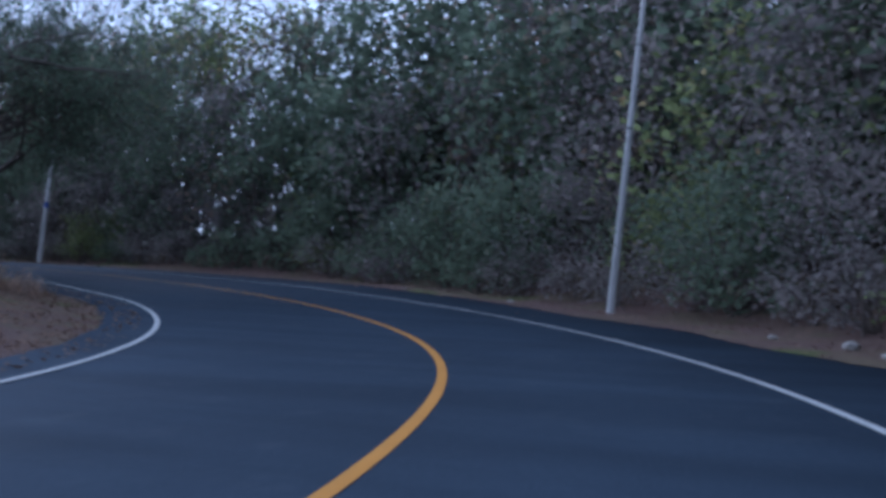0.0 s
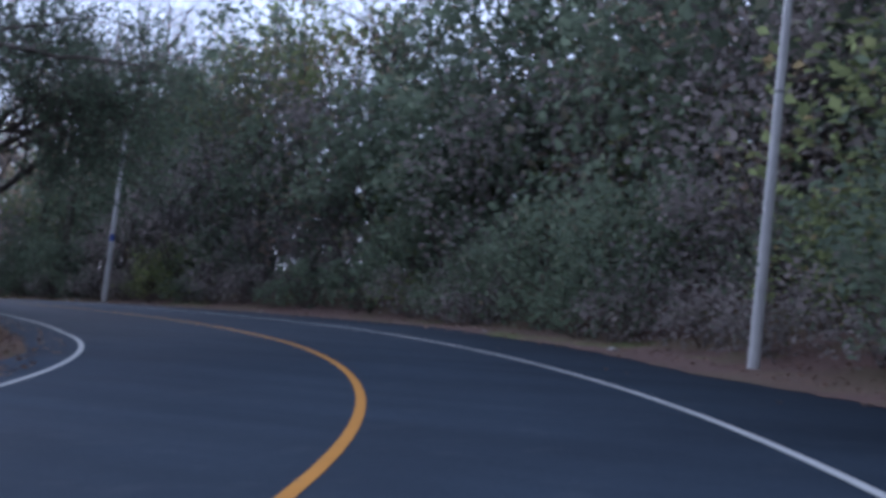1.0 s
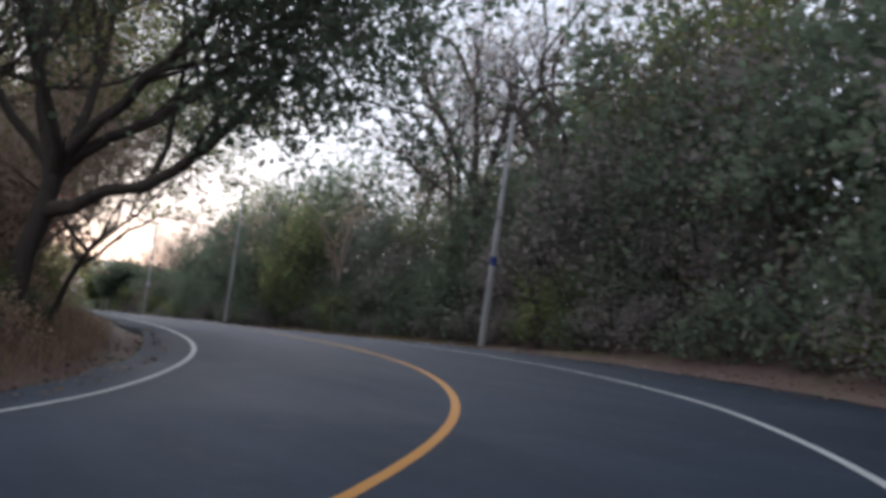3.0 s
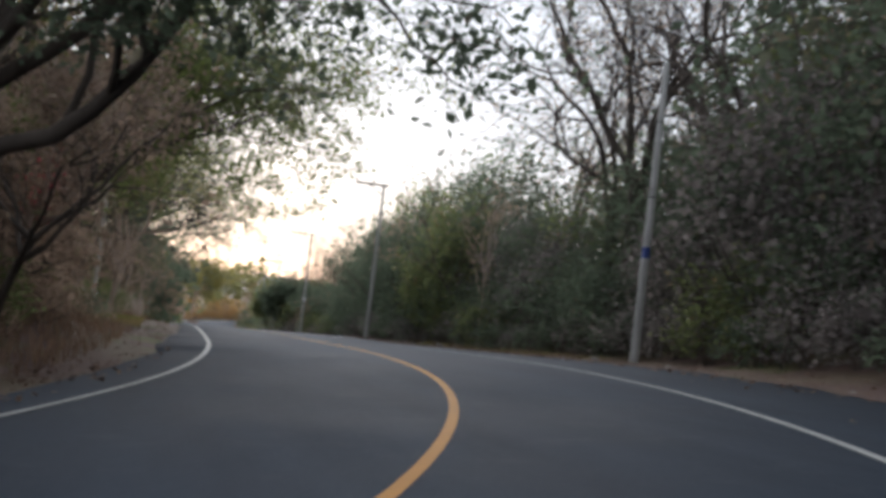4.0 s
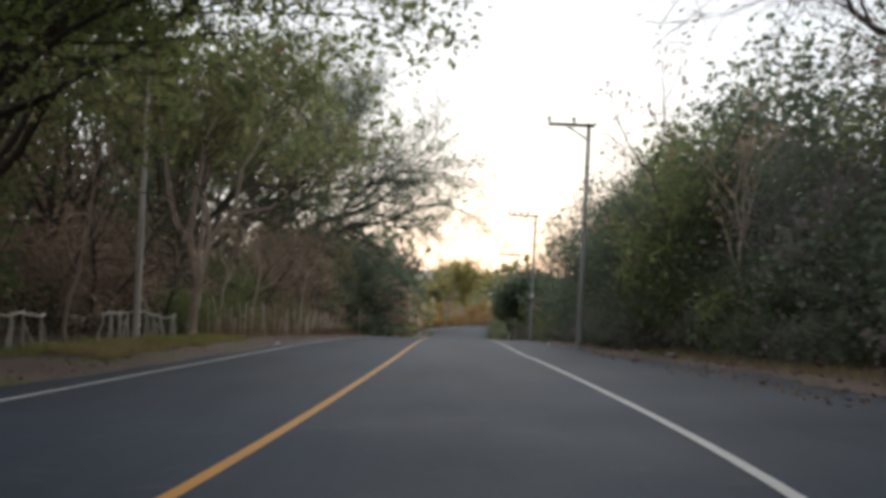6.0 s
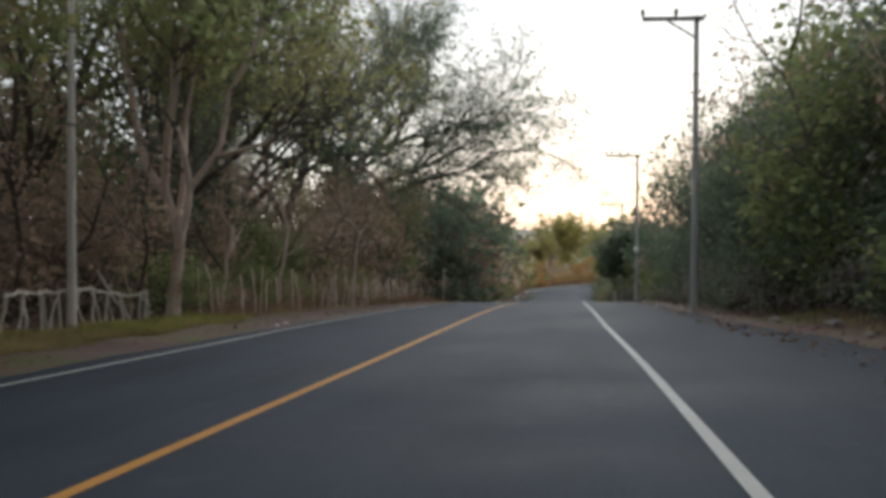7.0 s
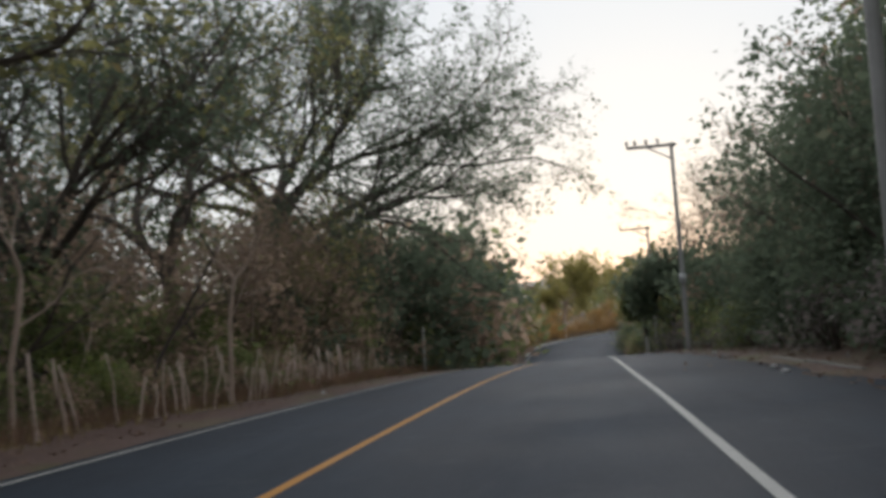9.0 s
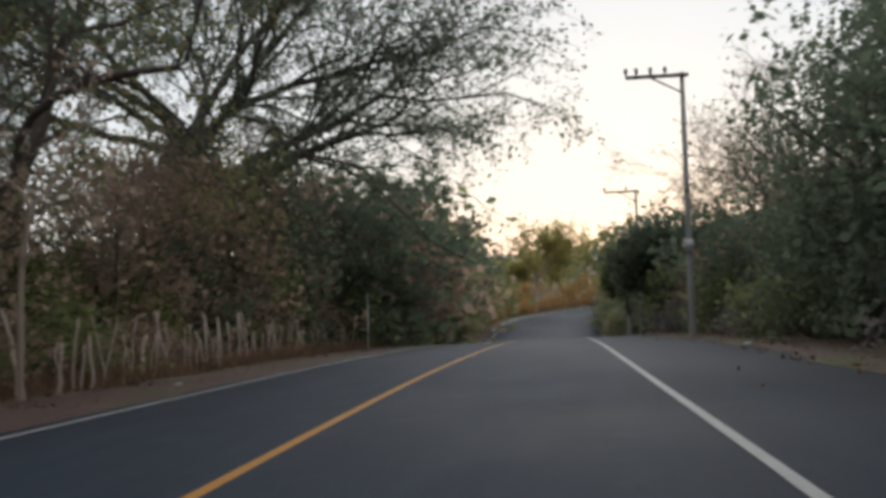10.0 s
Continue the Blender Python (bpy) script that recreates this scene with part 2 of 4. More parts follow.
def bend(rng, p, d, length, n, wobble, lift, clear=0.0):
    """A crooked line of n + 1 points from p, that turns upwards below the height clear."""
    pts, step = [np.array(p, float)], length / n
    d = np.array(d, float)
    for _ in range(n):
        up = lift + (0.35 if pts[-1][2] < clear and d[2] < 0.35 else 0)
        d = d + rng.normal(size=3) * wobble + [0, 0, up]
        d /= np.linalg.norm(d)
        pts.append(pts[-1] + d * step)
    return np.array(pts), d


def turn_from(rng, d, angle):
    a = np.cross(d, rng.normal(size=3))
    a /= np.linalg.norm(a) + 1e-9
    return d * math.cos(angle) + a * math.sin(angle)


def grow(rng, p, d, length, radius, level, spec, out, tips):
    """Limbs that fork level by level; tips are the points of the last limbs."""
    n = spec["steps"][level]
    pts, end = bend(rng, p, d, length, n, spec["wobble"], spec["lift"][level], spec.get("clear", 0.0))
    rad = np.linspace(radius, radius * spec["taper"], n + 1)
    if level == 0:
        rad[0] *= 1.35
    out.append((pts, rad, spec["sides"][level]))
    if level + 1 == len(spec["steps"]):
        tips.append(pts)
        return
    k = spec["forks"][level]
    for j in range(k):
        f = spec["start"][level] + (1 - spec["start"][level]) * (j + rng.uniform(0.2, 1)) / k
        f = 1.0 if j >= k - 2 else min(f, 1.0)
        q = pts[-1] if f >= 1 else pts[int(f * n)] + (pts[min(int(f * n) + 1, n)] - pts[int(f * n)]) * (f * n % 1)
        base = end if f >= 1 else (pts[min(int(f * n) + 1, n)] - pts[int(f * n)])
        base = base / (np.linalg.norm(base) + 1e-9)
        grow(rng, q, turn_from(rng, base, rng.uniform(*spec["spread"])), length * rng.uniform(*spec["shrink"]), max(radius * spec["taper"] * rng.uniform(0.6, 0.9), 0.011), level + 1, spec, out, tips)


def scatter(rng, tips, per, spread):
    """Points round the last limbs."""
    got = []
    for pts in tips:
        i = rng.integers(1, len(pts), per)
        got.append(pts[i] + rng.normal(size=(per, 3)) * spread)
    return np.concatenate(got)


# ---- the road's line ----
GRID = np.arange(-60.0, 300.5, 1.0)
CURVE = np.interp(GRID, np.append(CURVE_AT, [206, 213, 300]), np.append(CURVE_K, [0.0, -0.03, -0.03]))
HEAD = np.concatenate([[0], np.cumsum((CURVE[1:] + CURVE[:-1]) / 2)])
HEAD -= np.interp(100, GRID, HEAD)
ROAD_X = np.concatenate([[0], np.cumsum(-(np.sin(HEAD[1:]) + np.sin(HEAD[:-1])) / 2)])
ROAD_Y = np.concatenate([[0], np.cumsum((np.cos(HEAD[1:]) + np.cos(HEAD[:-1])) / 2)])
ROAD_X -= np.interp(100, GRID, ROAD_X)
ROAD_Y -= np.interp(100, GRID, ROAD_Y) - 100
ROAD_Z = np.interp(GRID, np.append(RISE_AT, FAR_AT), np.append(RISE, FAR_Z))
ROAD_Z = np.convolve(np.pad(ROAD_Z, 6, mode="reflect", reflect_type="odd"), np.ones(13) / 13, "valid")
BANK = np.interp(GRID, LEAN_AT, LEAN)
LEFT_W = np.interp(GRID, LEAN_AT, LEFT_LANE)
RIGHT_W = 3.65
PAVED_RIGHT = np.interp(GRID, [0, 20, 50, 60, 70, 86, 93, 99, 108, 125, 150, 175, 300], [6.3, 6.3, 7.0, 7.6, 7.9, 7.4, 6.9, 6.8, 6.8, 6.75, 6.3, 5.6, 5.0])
PAVED_LEFT = LEFT_W + np.interp(GRID, [0, 60, 75, 90], [1.1, 1.15, 0.8, 0.45])


def line_at(values, s):
    return np.interp(s, GRID, values)


def on_road(s, d, lift=0.0):
    """The place d metres to the right of the middle line, s metres along it."""
    s, d = np.asarray(s, float), np.asarray(d, float)
    h = line_at(HEAD, s)
    return np.stack([line_at(ROAD_X, s) + np.cos(h) * d, line_at(ROAD_Y, s) + np.sin(h) * d, line_at(ROAD_Z, s) + line_at(BANK, s) * d + lift], -1)


def road_place(x, y):
    """s and d of points of the plan."""
    x, y = np.asarray(x, float), np.asarray(y, float)
    best = np.full(x.shape, 1e18)
    idx = np.zeros(x.shape, int)
    for i in range(len(GRID)):
        q = (ROAD_X[i] - x) ** 2 + (ROAD_Y[i] - y) ** 2
        m = q < best
        best[m], idx[m] = q[m], i
    h = HEAD[idx]
    d = (x - ROAD_X[idx]) * np.cos(h) + (y - ROAD_Y[idx]) * np.sin(h)
    return GRID[idx], np.sign(d) * np.sqrt(best)


def smooth(a, b, x):
    t = np.clip((x - a) / (b - a), 0, 1)
    return t * t * (3 - 2 * t)


def ground_z(x, y):
    """Height of the ground: the verge's level, with banks rising from it."""
    s, d = road_place(x, y)
    pr, pl = line_at(PAVED_RIGHT, s), line_at(PAVED_LEFT, s)
    flat = np.clip(d, -pl - 1, pr + 1)
    z = line_at(ROAD_Z, s) + line_at(BANK, s) * flat
    inside = np.minimum(pr - d, d + pl)
    z -= 0.03 + 0.22 * smooth(-0.2, 0.8, inside)
    z += RIGHT_BANK * smooth(0.8, 12, d - pr) * np.interp(s, [10, 40, 160, 200], [1.0, 0.8, 0.7, 0.3])
    z += smooth(0.3, 7, -d - pl) * np.interp(s, [0, 40, 55, 62, 67, 72, 90], [0.5, 0.7, 1.4, 1.0, 0.25, 0.06, 0.06])
    far = smooth(30, 140, np.abs(d))
    z += far * (-1.5 + 1.5 * np.sin(x * 0.011 + 1) * np.sin(y * 0.009))
    bumps = 0.05 * np.sin(x * 1.7 + np.sin(y * 0.9)) * np.sin(y * 1.3 + 0.6 * x)
    return z + bumps * smooth(0.3, 2.0, -inside)


def ground_at(s, d):
    """A place on the ground beside the road."""
    q = on_road(s, d)
    return np.array([q[0], q[1], ground_z(q[:1], q[1:2])[0]])


# ---- ground, road, lines ----
def build_ground():
    near_x, near_y = np.arange(-75, 75.1, 1.25), np.arange(-35, 290.1, 1.25)
    out = np.array([8, 20, 40, 80, 160, 320, 640, 1300, 2500.0])
    xs = np.concatenate([near_x[0] - out[::-1], near_x, near_x[-1] + out])
    ys = np.concatenate([near_y[0] - out[::-1], near_y, near_y[-1] + out])
    gx, gy = np.meshgrid(xs, ys)
    gz = ground_z(gx.ravel(), gy.ravel())
    nx, ny = len(xs), len(ys)
    i, j = np.meshgrid(np.arange(ny - 1), np.arange(nx - 1), indexing="ij")
    a = (i * nx + j).ravel()
    f = np.stack([a, a + 1, a + nx + 1, a + nx], -1)
    ob = new("ground", mesh_from("ground", np.stack([gx.ravel(), gy.ravel(), gz], -1), f, EARTH, True))
    tagged(ob, "reddish-brown earth with dry leaf litter and thin grass", "ground", kind="structure")


def strip(name, s, offsets, lifts, mat):
    """A ribbon along the road; offsets and lifts run across it."""
    rows = [on_road(s, o, l) for o, l in zip(offsets, lifts)]
    k, n = len(rows), len(s)
    v = np.stack(rows, 1).reshape(-1, 3)
    i, j = np.meshgrid(np.arange(n - 1), np.arange(k - 1), indexing="ij")
    a = (i * k + j).ravel()
    return new(name, mesh_from(name, v, np.stack([a, a + 1, a + k + 1, a + k], -1), mat, True))


def build_dust():
    """Thin uneven tongues of earth that lie over the edge of the paving."""
    rng = np.random.default_rng(14)
    s = np.arange(-40, 160.1, 0.5)
    wide = np.convolve(rng.normal(size=len(s)), np.ones(7) / 7, "same") * 0.45 + 0.3
    pr = line_at(PAVED_RIGHT, s)
    inner = pr - np.clip(wide, 0.02, 0.9)
    me = strip("earth_dust", s, [inner, (inner + pr) / 2, pr + 0.25], [-0.002, 0.008, 0.012], EARTH)
    tagged(me, "reddish earth spilling over the edge of the asphalt", "earth", kind="structure")


def build_road():
    s = np.arange(-55, 295.1, 1.0)
    rng = np.random.default_rng(3)
    rough_l = np.convolve(rng.normal(size=len(s)), np.ones(3) / 3, "same") * 0.12
    rough_r = np.convolve(rng.normal(size=len(s)), np.ones(3) / 3, "same") * 0.14
    pl, pr = -line_at(PAVED_LEFT, s) + rough_l, line_at(PAVED_RIGHT, s) + rough_r
    road = strip("road", s, [pl - 0.12, pl, -2.0 + 0 * s, 0 * s, 2.0 + 0 * s, pr, pr + 0.12], [-0.3, -0.012, 0, 0, 0, -0.012, -0.3], ASPHALT)
    tagged(road, "worn dark grey asphalt road curving through dry woodland", "road", kind="structure")
    s = np.arange(-50, 162.1, 1.0)
    y = strip("centre_line", s, [-0.046 + 0 * s, 0.072 + 0 * s], [0.005, 0.005], YELLOW)
    tagged(y, "continuous yellow painted line along the middle of the road", "road line", kind="structure")
    s = s[s <= 190]
    r = strip("edge_line", s, [RIGHT_W - 0.05 + 0 * s, RIGHT_W + 0.05 + 0 * s], [0.005, 0.005], WHITE)
    s = np.arange(-50, 232.1, 1.0)
    w = line_at(LEFT_W, s)
    l = strip("edge_line", s, [-w - 0.058, -w + 0.058], [0.005, 0.005], WHITE)
    for o in (r, l):
        tagged(o, "continuous white painted line along the road's edge", "road line", "edge lines", "structure")


build_ground()
build_road()
build_dust()


# ---- utility poles ----
def insulator(parent, x, z):
    pts = [(x, 0, z), (x, 0, z + 0.07), (x, 0, z + 0.09), (x, 0, z + 0.15), (x, 0, z + 0.17), (x, 0, z + 0.25), (x, 0, z + 0.28)]
    v, f = tubes([(pts, [0.03, 0.03, 0.07, 0.06, 0.085, 0.06, 0.03], 8)])
    return part("insulator", mesh_from("insulator", v, f, PORCELAIN, True), parent, "brown porcelain insulator")


def box(cx, cy, cz, sx, sy, sz):
    v = np.array([(x, y, z) for x in (-1, 1) for y in (-1, 1) for z in (-1, 1)], float) * [sx / 2, sy / 2, sz / 2] + [cx, cy, cz]
    return v, np.array([(0, 1, 3, 2), (4, 6, 7, 5), (0, 4, 5, 1), (2, 3, 7, 6), (0, 2, 6, 4), (1, 5, 7, 3)])


def build_pole(s, d, height, arm, pins, label, blue=0.0, lean=0.0, width=0.15, plate=0.0, surface=None):
    at = ground_at(s, d)
    pole = tagged(new("utility_pole"), label, "utility pole", "poles along the road" if d > 0 else "")
    pole.matrix_world = pose(at[0], at[1], at[2] - 0.05, 0, lean, math.degrees(line_at(HEAD, s)))
    z = np.array([0, 0.02, height * 0.5, height - 0.03, height])
    v, f = tubes([(np.stack([0 * z, 0 * z, z], -1), [width * 0.98, width, width * 0.8, width * 0.6, width * 0.5], 14)])
    part("shaft", mesh_from("shaft", v, f, surface or CONCRETE, True), pole, "tapered grey concrete shaft")
    if blue:
        z = np.array([0, 0.35])
        r = np.interp(blue + z, [0, height], [width, width * 0.6]) + 0.006
        v, f = tubes([(np.stack([0 * z, 0 * z, blue + z], -1), r, 14)])
        part("painted_band", mesh_from("band", v, f, BLUE_PAINT, True), pole, "faded blue painted band")
    for b in (0.55, 0.8):
        z = np.array([0, 0.05])
        r = np.interp(height * b, [0, height], [width, width * 0.6]) + 0.008
        v, f = tubes([(np.stack([0 * z, 0 * z, height * b + z], -1), [r, r], 12)])
        part("clamp", mesh_from("clamp", v, f, STEEL, True), pole, "steel band clamp")
    if arm:
        v, f = box(-arm / 2 + 0.12, -0.12, height - 0.12, arm + 0.2, 0.1, 0.13)
        beam = part("crossarm", mesh_from("crossarm", v, f, STEEL), pole, "steel crossarm reaching over the road")
        v, f = tubes([([(-arm * 0.55, -0.12, height - 0.16), (0, -0.1, height - 0.75)], [0.035, 0.035], 6)])
        part("brace", mesh_from("brace", v, f, STEEL, True), pole, "slanting steel brace")
        for x in pins:
            insulator(beam, -arm * x, height - 0.07).location = (0, -0.12, 0)
    if plate:
        v, f = box(-0.02, -width - 0.05, plate, 0.3, 0.12, 0.4)
        part("meter_box", mesh_from("meter_box", v, f, LITTER), pole, "small white box on the shaft")
    return pole


def set_poles():
    tall = "tall grey concrete utility pole beside the road"
    build_pole(21.4, 7.5, 9.4, 0, (), tall, width=0.115)
    build_pole(61.2, 8.75, 9.4, 0, (), tall + " with a blue band", blue=3.3, width=0.145)
    build_pole(96.2, 6.86, 9.6, 1.75, (0.38, 0.98), tall + " with a crossarm", width=0.13)
    build_pole(131.1, 7.04, 9.4, 2.0, (0.3, 0.55, 0.8, 0.98), tall + " with a crossarm", width=0.13, plate=3.3)
    build_pole(162, 7.5, 9.2, 2.0, (0.3, 0.98), tall + " with a crossarm", width=0.13)
    build_pole(188.5, 7.9, 9.2, 2.0, (0.3, 0.98), tall + " with a crossarm", width=0.13)
    build_pole(84.1, -8.55, 8.5, 0, (), "slim pale concrete pole on the grass verge", width=0.112, surface=CONCRETE_PALE)


set_poles()


# ---- plants ----
def bush_mesh(seed, high, wide, clumps, per, size, spread, low=0.0, narrow=0.6):
    """Leaves in clumps that fill an uneven dome, and crooked stems up to some of them."""
    rng = np.random.default_rng(seed)
    a = rng.uniform(0, 2 * np.pi, clumps)
    f = low + (1 - low) * rng.uniform(0.0, 1.0, clumps) ** 0.8
    prof = np.sqrt(np.clip(1 - (np.abs(f - 0.42) / 0.62) ** 2.2, 0.05, 1))
    lump = 1 + 0.28 * np.sin(3 * a + seed) + 0.18 * np.sin(5 * a + 2 * seed + 4 * f)
    r = wide * prof * lump * np.sqrt(rng.uniform(0.3, 1, clumps))
    c = np.stack([r * np.cos(a), r * np.sin(a), high * (0.06 + 0.92 * f) * (1 + 0.12 * np.sin(2 * a + seed))], -1)
    pts = (c[:, None] + rng.normal(size=(clumps, per, 3)) * spread * rng.uniform(0.6, 1.4, (clumps, 1, 1))).reshape(-1, 3)
    pts = pts[pts[:, 2] > 0.03]
    lv, lf = leaves(rng, pts, size, narrow)
    strands = []
    for q in c[rng.permutation(clumps)[: max(9, clumps // 6)]]:
        b = rng.normal(size=3) * [wide * 0.12, wide * 0.12, 0]
        mid = (b + q) / 2 + rng.normal(size=3) * 0.12 * wide
        mid[2] = max(mid[2], 0.2)
        b[2] = -0.08
        strands.append((np.array([b, b * 0.6 + mid * 0.4, mid, (mid + q) / 2 + rng.normal(size=3) * 0.06, q]), np.array([0.045, 0.036, 0.026, 0.018, 0.007]) * (0.5 + high / 7), 4))
    sv, sf = tubes(strands)
    return (sv, sf), (lv, lf)


def plant(name, label, category, wood, foliage, bark, leafmat, group, wood_name="stemwork", leaf_name="foliage"):
    ob = tagged(new(name), label, category, group)
    part(wood_name, mesh_from(wood_name, *wood, bark, True), ob)
    if foliage is not None:
        part(leaf_name, mesh_from(leaf_name, *foliage, leafmat), ob)
    return ob


def tree_mesh(seed, trunk, radius, spec, per, size, spread, direction=(0, 0, 1), narrow=0.5, sag=0.15):
    rng = np.random.default_rng(seed)
    out, tips = [], []
    grow(rng, (0, 0, -0.15), np.array(direction, float), trunk, radius, 0, spec, out, tips)
    wood = tubes(out)
    if not per:
        return wood, None
    return wood, leaves(rng, scatter(rng, tips, per, spread), size, narrow, 0.6, sag)


hidden = []


def kinds(prefix, makers):
    """One plant of each maker, kept to be copied and set out."""
    made = [m() for m in makers]
    hidden.extend(made)
    return made


def set_out(ob, s, d, rng, size=1.0, tall=1.0, turn=None, sink=0.05):
    q = ground_at(s, d)
    turn = rng.uniform(0, 360) if turn is None else turn
    m = pose(q[0], q[1], q[2] - sink, rng.uniform(-4, 4), rng.uniform(-4, 4), turn) @ Matrix.Diagonal((size, size, size * tall, 1))
    return copy_thing(ob, m)


def maker_bush(seed, high, wide, clumps, per, size, spread, mat, label, name="bush", category="bush", group="roadside bushes", low=0.0):
    return lambda: plant(name, label, category, *bush_mesh(seed, high, wide, clumps, per, size, spread, low), BARK, mat, group)


def maker_tree(seed, trunk, radius, spec, per, size, spread, bark, mat, label, name="tree", group="roadside trees"):
    return lambda: plant(name, label, "tree", *tree_mesh(seed, trunk, radius, spec, per, size, spread), bark, mat, group, "trunk", "crown")


LOW = kinds("low", [
    maker_bush(1, 1.5, 1.3, 36, 23, 0.17, 0.22, LEAF_DEEP, "low dark green bush on the earth verge"),
    maker_bush(2, 1.3, 1.2, 36, 23, 0.15, 0.22, LEAF_DRY, "low dry brown bush on the earth verge"),
    maker_bush(3, 1.7, 1.4, 40, 24, 0.16, 0.24, LEAF_MID, "low green bush beside the road"),
])
MIDDLE = kinds("middle", [
    maker_bush(11, 3.4, 2.1, 56, 24, 0.235, 0.33, LEAF_DEEP, "dense dark green shrub beside the road", "shrub", "shrub"),
    maker_bush(12, 3.0, 2.2, 56, 24, 0.235, 0.33, LEAF_MID, "dense green shrub beside the road", "shrub", "shrub"),
    maker_bush(13, 3.3, 2.0, 52, 28, 0.195, 0.34, LEAF_DRY, "half-bare brown shrub with dry leaves", "shrub", "shrub"),
    maker_bush(14, 3.8, 2.0, 56, 24, 0.235, 0.33, LEAF_DEEP, "dense dark green shrub beside the road", "shrub", "shrub"),
])
HIGH = kinds("high", [
    maker_bush(21, 6.6, 2.9, 90, 26, 0.255, 0.42, LEAF_DEEP, "tall leafy dark green thicket tree", "small_tree", "tree", "thicket trees", 0.04),
    maker_bush(22, 6.0, 2.8, 88, 26, 0.255, 0.42, LEAF_MID, "tall leafy green thicket tree", "small_tree", "tree", "thicket trees", 0.04),
    maker_bush(23, 6.4, 2.6, 86, 28, 0.22, 0.45, LEAF_DRY, "tall thicket tree with dry brown leaves", "small_tree", "tree", "thicket trees", 0.04),
])
BACK = kinds("back", [
    maker_bush(61, 11.0, 4.2, 112, 22, 0.4, 0.6, LEAF_DEEP, "tall dense dark green tree at the back of the thicket", "wood_tree", "tree", "trees of the wood", 0.15),
    maker_bush(62, 12.0, 4.0, 112, 22, 0.4, 0.6, LEAF_MID, "tall dense green tree at the back of the thicket", "wood_tree", "tree", "trees of the wood", 0.15),
    maker_bush(63, 10.5, 4.0, 104, 22, 0.38, 0.6, LEAF_DRY, "tall brown half-dry tree at the back of the thicket", "wood_tree", "tree", "trees of the wood", 0.15),
])
# dry plants of the shaded bend, its cool light coloured into the leaves
COOL_DRY = kinds("ashen", [
    maker_bush(15, 1.4, 1.3, 36, 23, 0.14, 0.22, LEAF_DRY_COOL, "low half-bare bush on the earth verge, greyed for cool light"),
    maker_bush(24, 6.4, 2.7, 86, 28, 0.21, 0.45, LEAF_DRY_COOL, "tall thicket tree, dry leaves greyed for cool light", "small_tree", "tree", "thicket trees", 0.04),
    maker_bush(64, 10.5, 4.0, 104, 22, 0.36, 0.6, LEAF_DRY_COOL, "tall half-dry tree at the back of the thicket, greyed for cool light", "wood_tree", "tree", "trees of the wood", 0.15),
])
FINE = kinds("fine", [
    maker_bush(17, 3.4, 2.1, 66, 38, 0.165, 0.3, LEAF_DEEP, "dense dark green shrub beside the road", "shrub", "shrub"),
    maker_bush(18, 3.1, 2.2, 66, 38, 0.165, 0.3, LEAF_MID, "dense green shrub beside the road", "shrub", "shrub"),
    maker_bush(19, 3.3, 2.1, 60, 38, 0.14, 0.32, LEAF_DRY_COOL, "half-bare shrub in the thicket, greyed for cool light", "shrub", "shrub"),
    maker_bush(25, 6.6, 2.9, 112, 40, 0.185, 0.4, LEAF_DEEP, "tall leafy dark green thicket tree", "small_tree", "tree", "thicket trees", 0.04),
])
FAR_BUSH = kinds("far", [
    maker_bush(65, 3.6, 2.2, 44, 16, 0.36, 0.36, LEAF_DEEP, "dark green shrub further along the road", "shrub", "shrub"),
    maker_bush(66, 3.4, 2.2, 44, 16, 0.36, 0.36, LEAF_DRY, "brown half-dry shrub further along the road", "shrub", "shrub"),
    maker_bush(67, 3.5, 2.2, 44, 16, 0.36, 0.36, LEAF_MID, "green shrub further along the road", "shrub", "shrub"),
])
FRESH = kinds("fresh", [
    maker_bush(71, 1.9, 1.5, 44, 26, 0.17, 0.24, LEAF_FRESH, "fresh light green bush behind the stakes"),
    maker_bush(72, 3.6, 1.6, 60, 26, 0.18, 0.28, LEAF_FRESH, "tall fresh light green bush by the fence", "shrub", "shrub"),
])
SPRIG = dict(steps=[6, 4, 3, 2], sides=[6, 4, 3, 3], forks=[5, 3, 2], start=[0.45, 0.3, 0.2], lift=[0.0, 0.08, 0.05, 0.0], wobble=0.17, taper=0.55, spread=(0.3, 0.8), shrink=(0.3, 0.5))
SAPLINGS = kinds("saplings", [
    maker_tree(81, 3.6, 0.055, SPRIG, 10, 0.13, 0.24, BARK, LEAF_DRY, "thin dark sapling with few dry leaves", "sapling", "saplings"),
    maker_tree(82, 4.4, 0.06, SPRIG, 12, 0.13, 0.26, BARK, LEAF_MID, "thin dark sapling with green leaves", "sapling", "saplings"),
    maker_tree(83, 3.0, 0.05, SPRIG, 5, 0.13, 0.2, BARK_PALE, LEAF_DRY, "thin pale leafless sapling", "sapling", "saplings"),
])
GOLDEN = kinds("golden", [
    maker_bush(51, 2.2, 2.2, 60, 24, 0.24, 0.34, LEAF_GOLD, "dry shrub on the far bank, coloured golden as if sunlit", "shrub", "shrub", "far shrubs"),
    maker_bush(52, 3.6, 2.4, 70, 24, 0.28, 0.4, LEAF_GOLD, "tall dry shrub on the far bank, coloured golden as if sunlit", "shrub", "shrub", "far shrubs"),
])



def row(s0, s1, gap, d0, d1, choices, weights, sizes, seed, side, talls=(0.85, 1.15)):
    rng = np.random.default_rng(seed)
    w = np.array(weights, float) / sum(weights)
    s = s0
    while s < s1:
        ob = choices[rng.choice(len(choices), p=w)]
        set_out(ob, s, side * rng.uniform(d0, d1), rng, rng.uniform(*sizes), rng.uniform(*talls))
        s += gap * rng.uniform(0.75, 1.25)




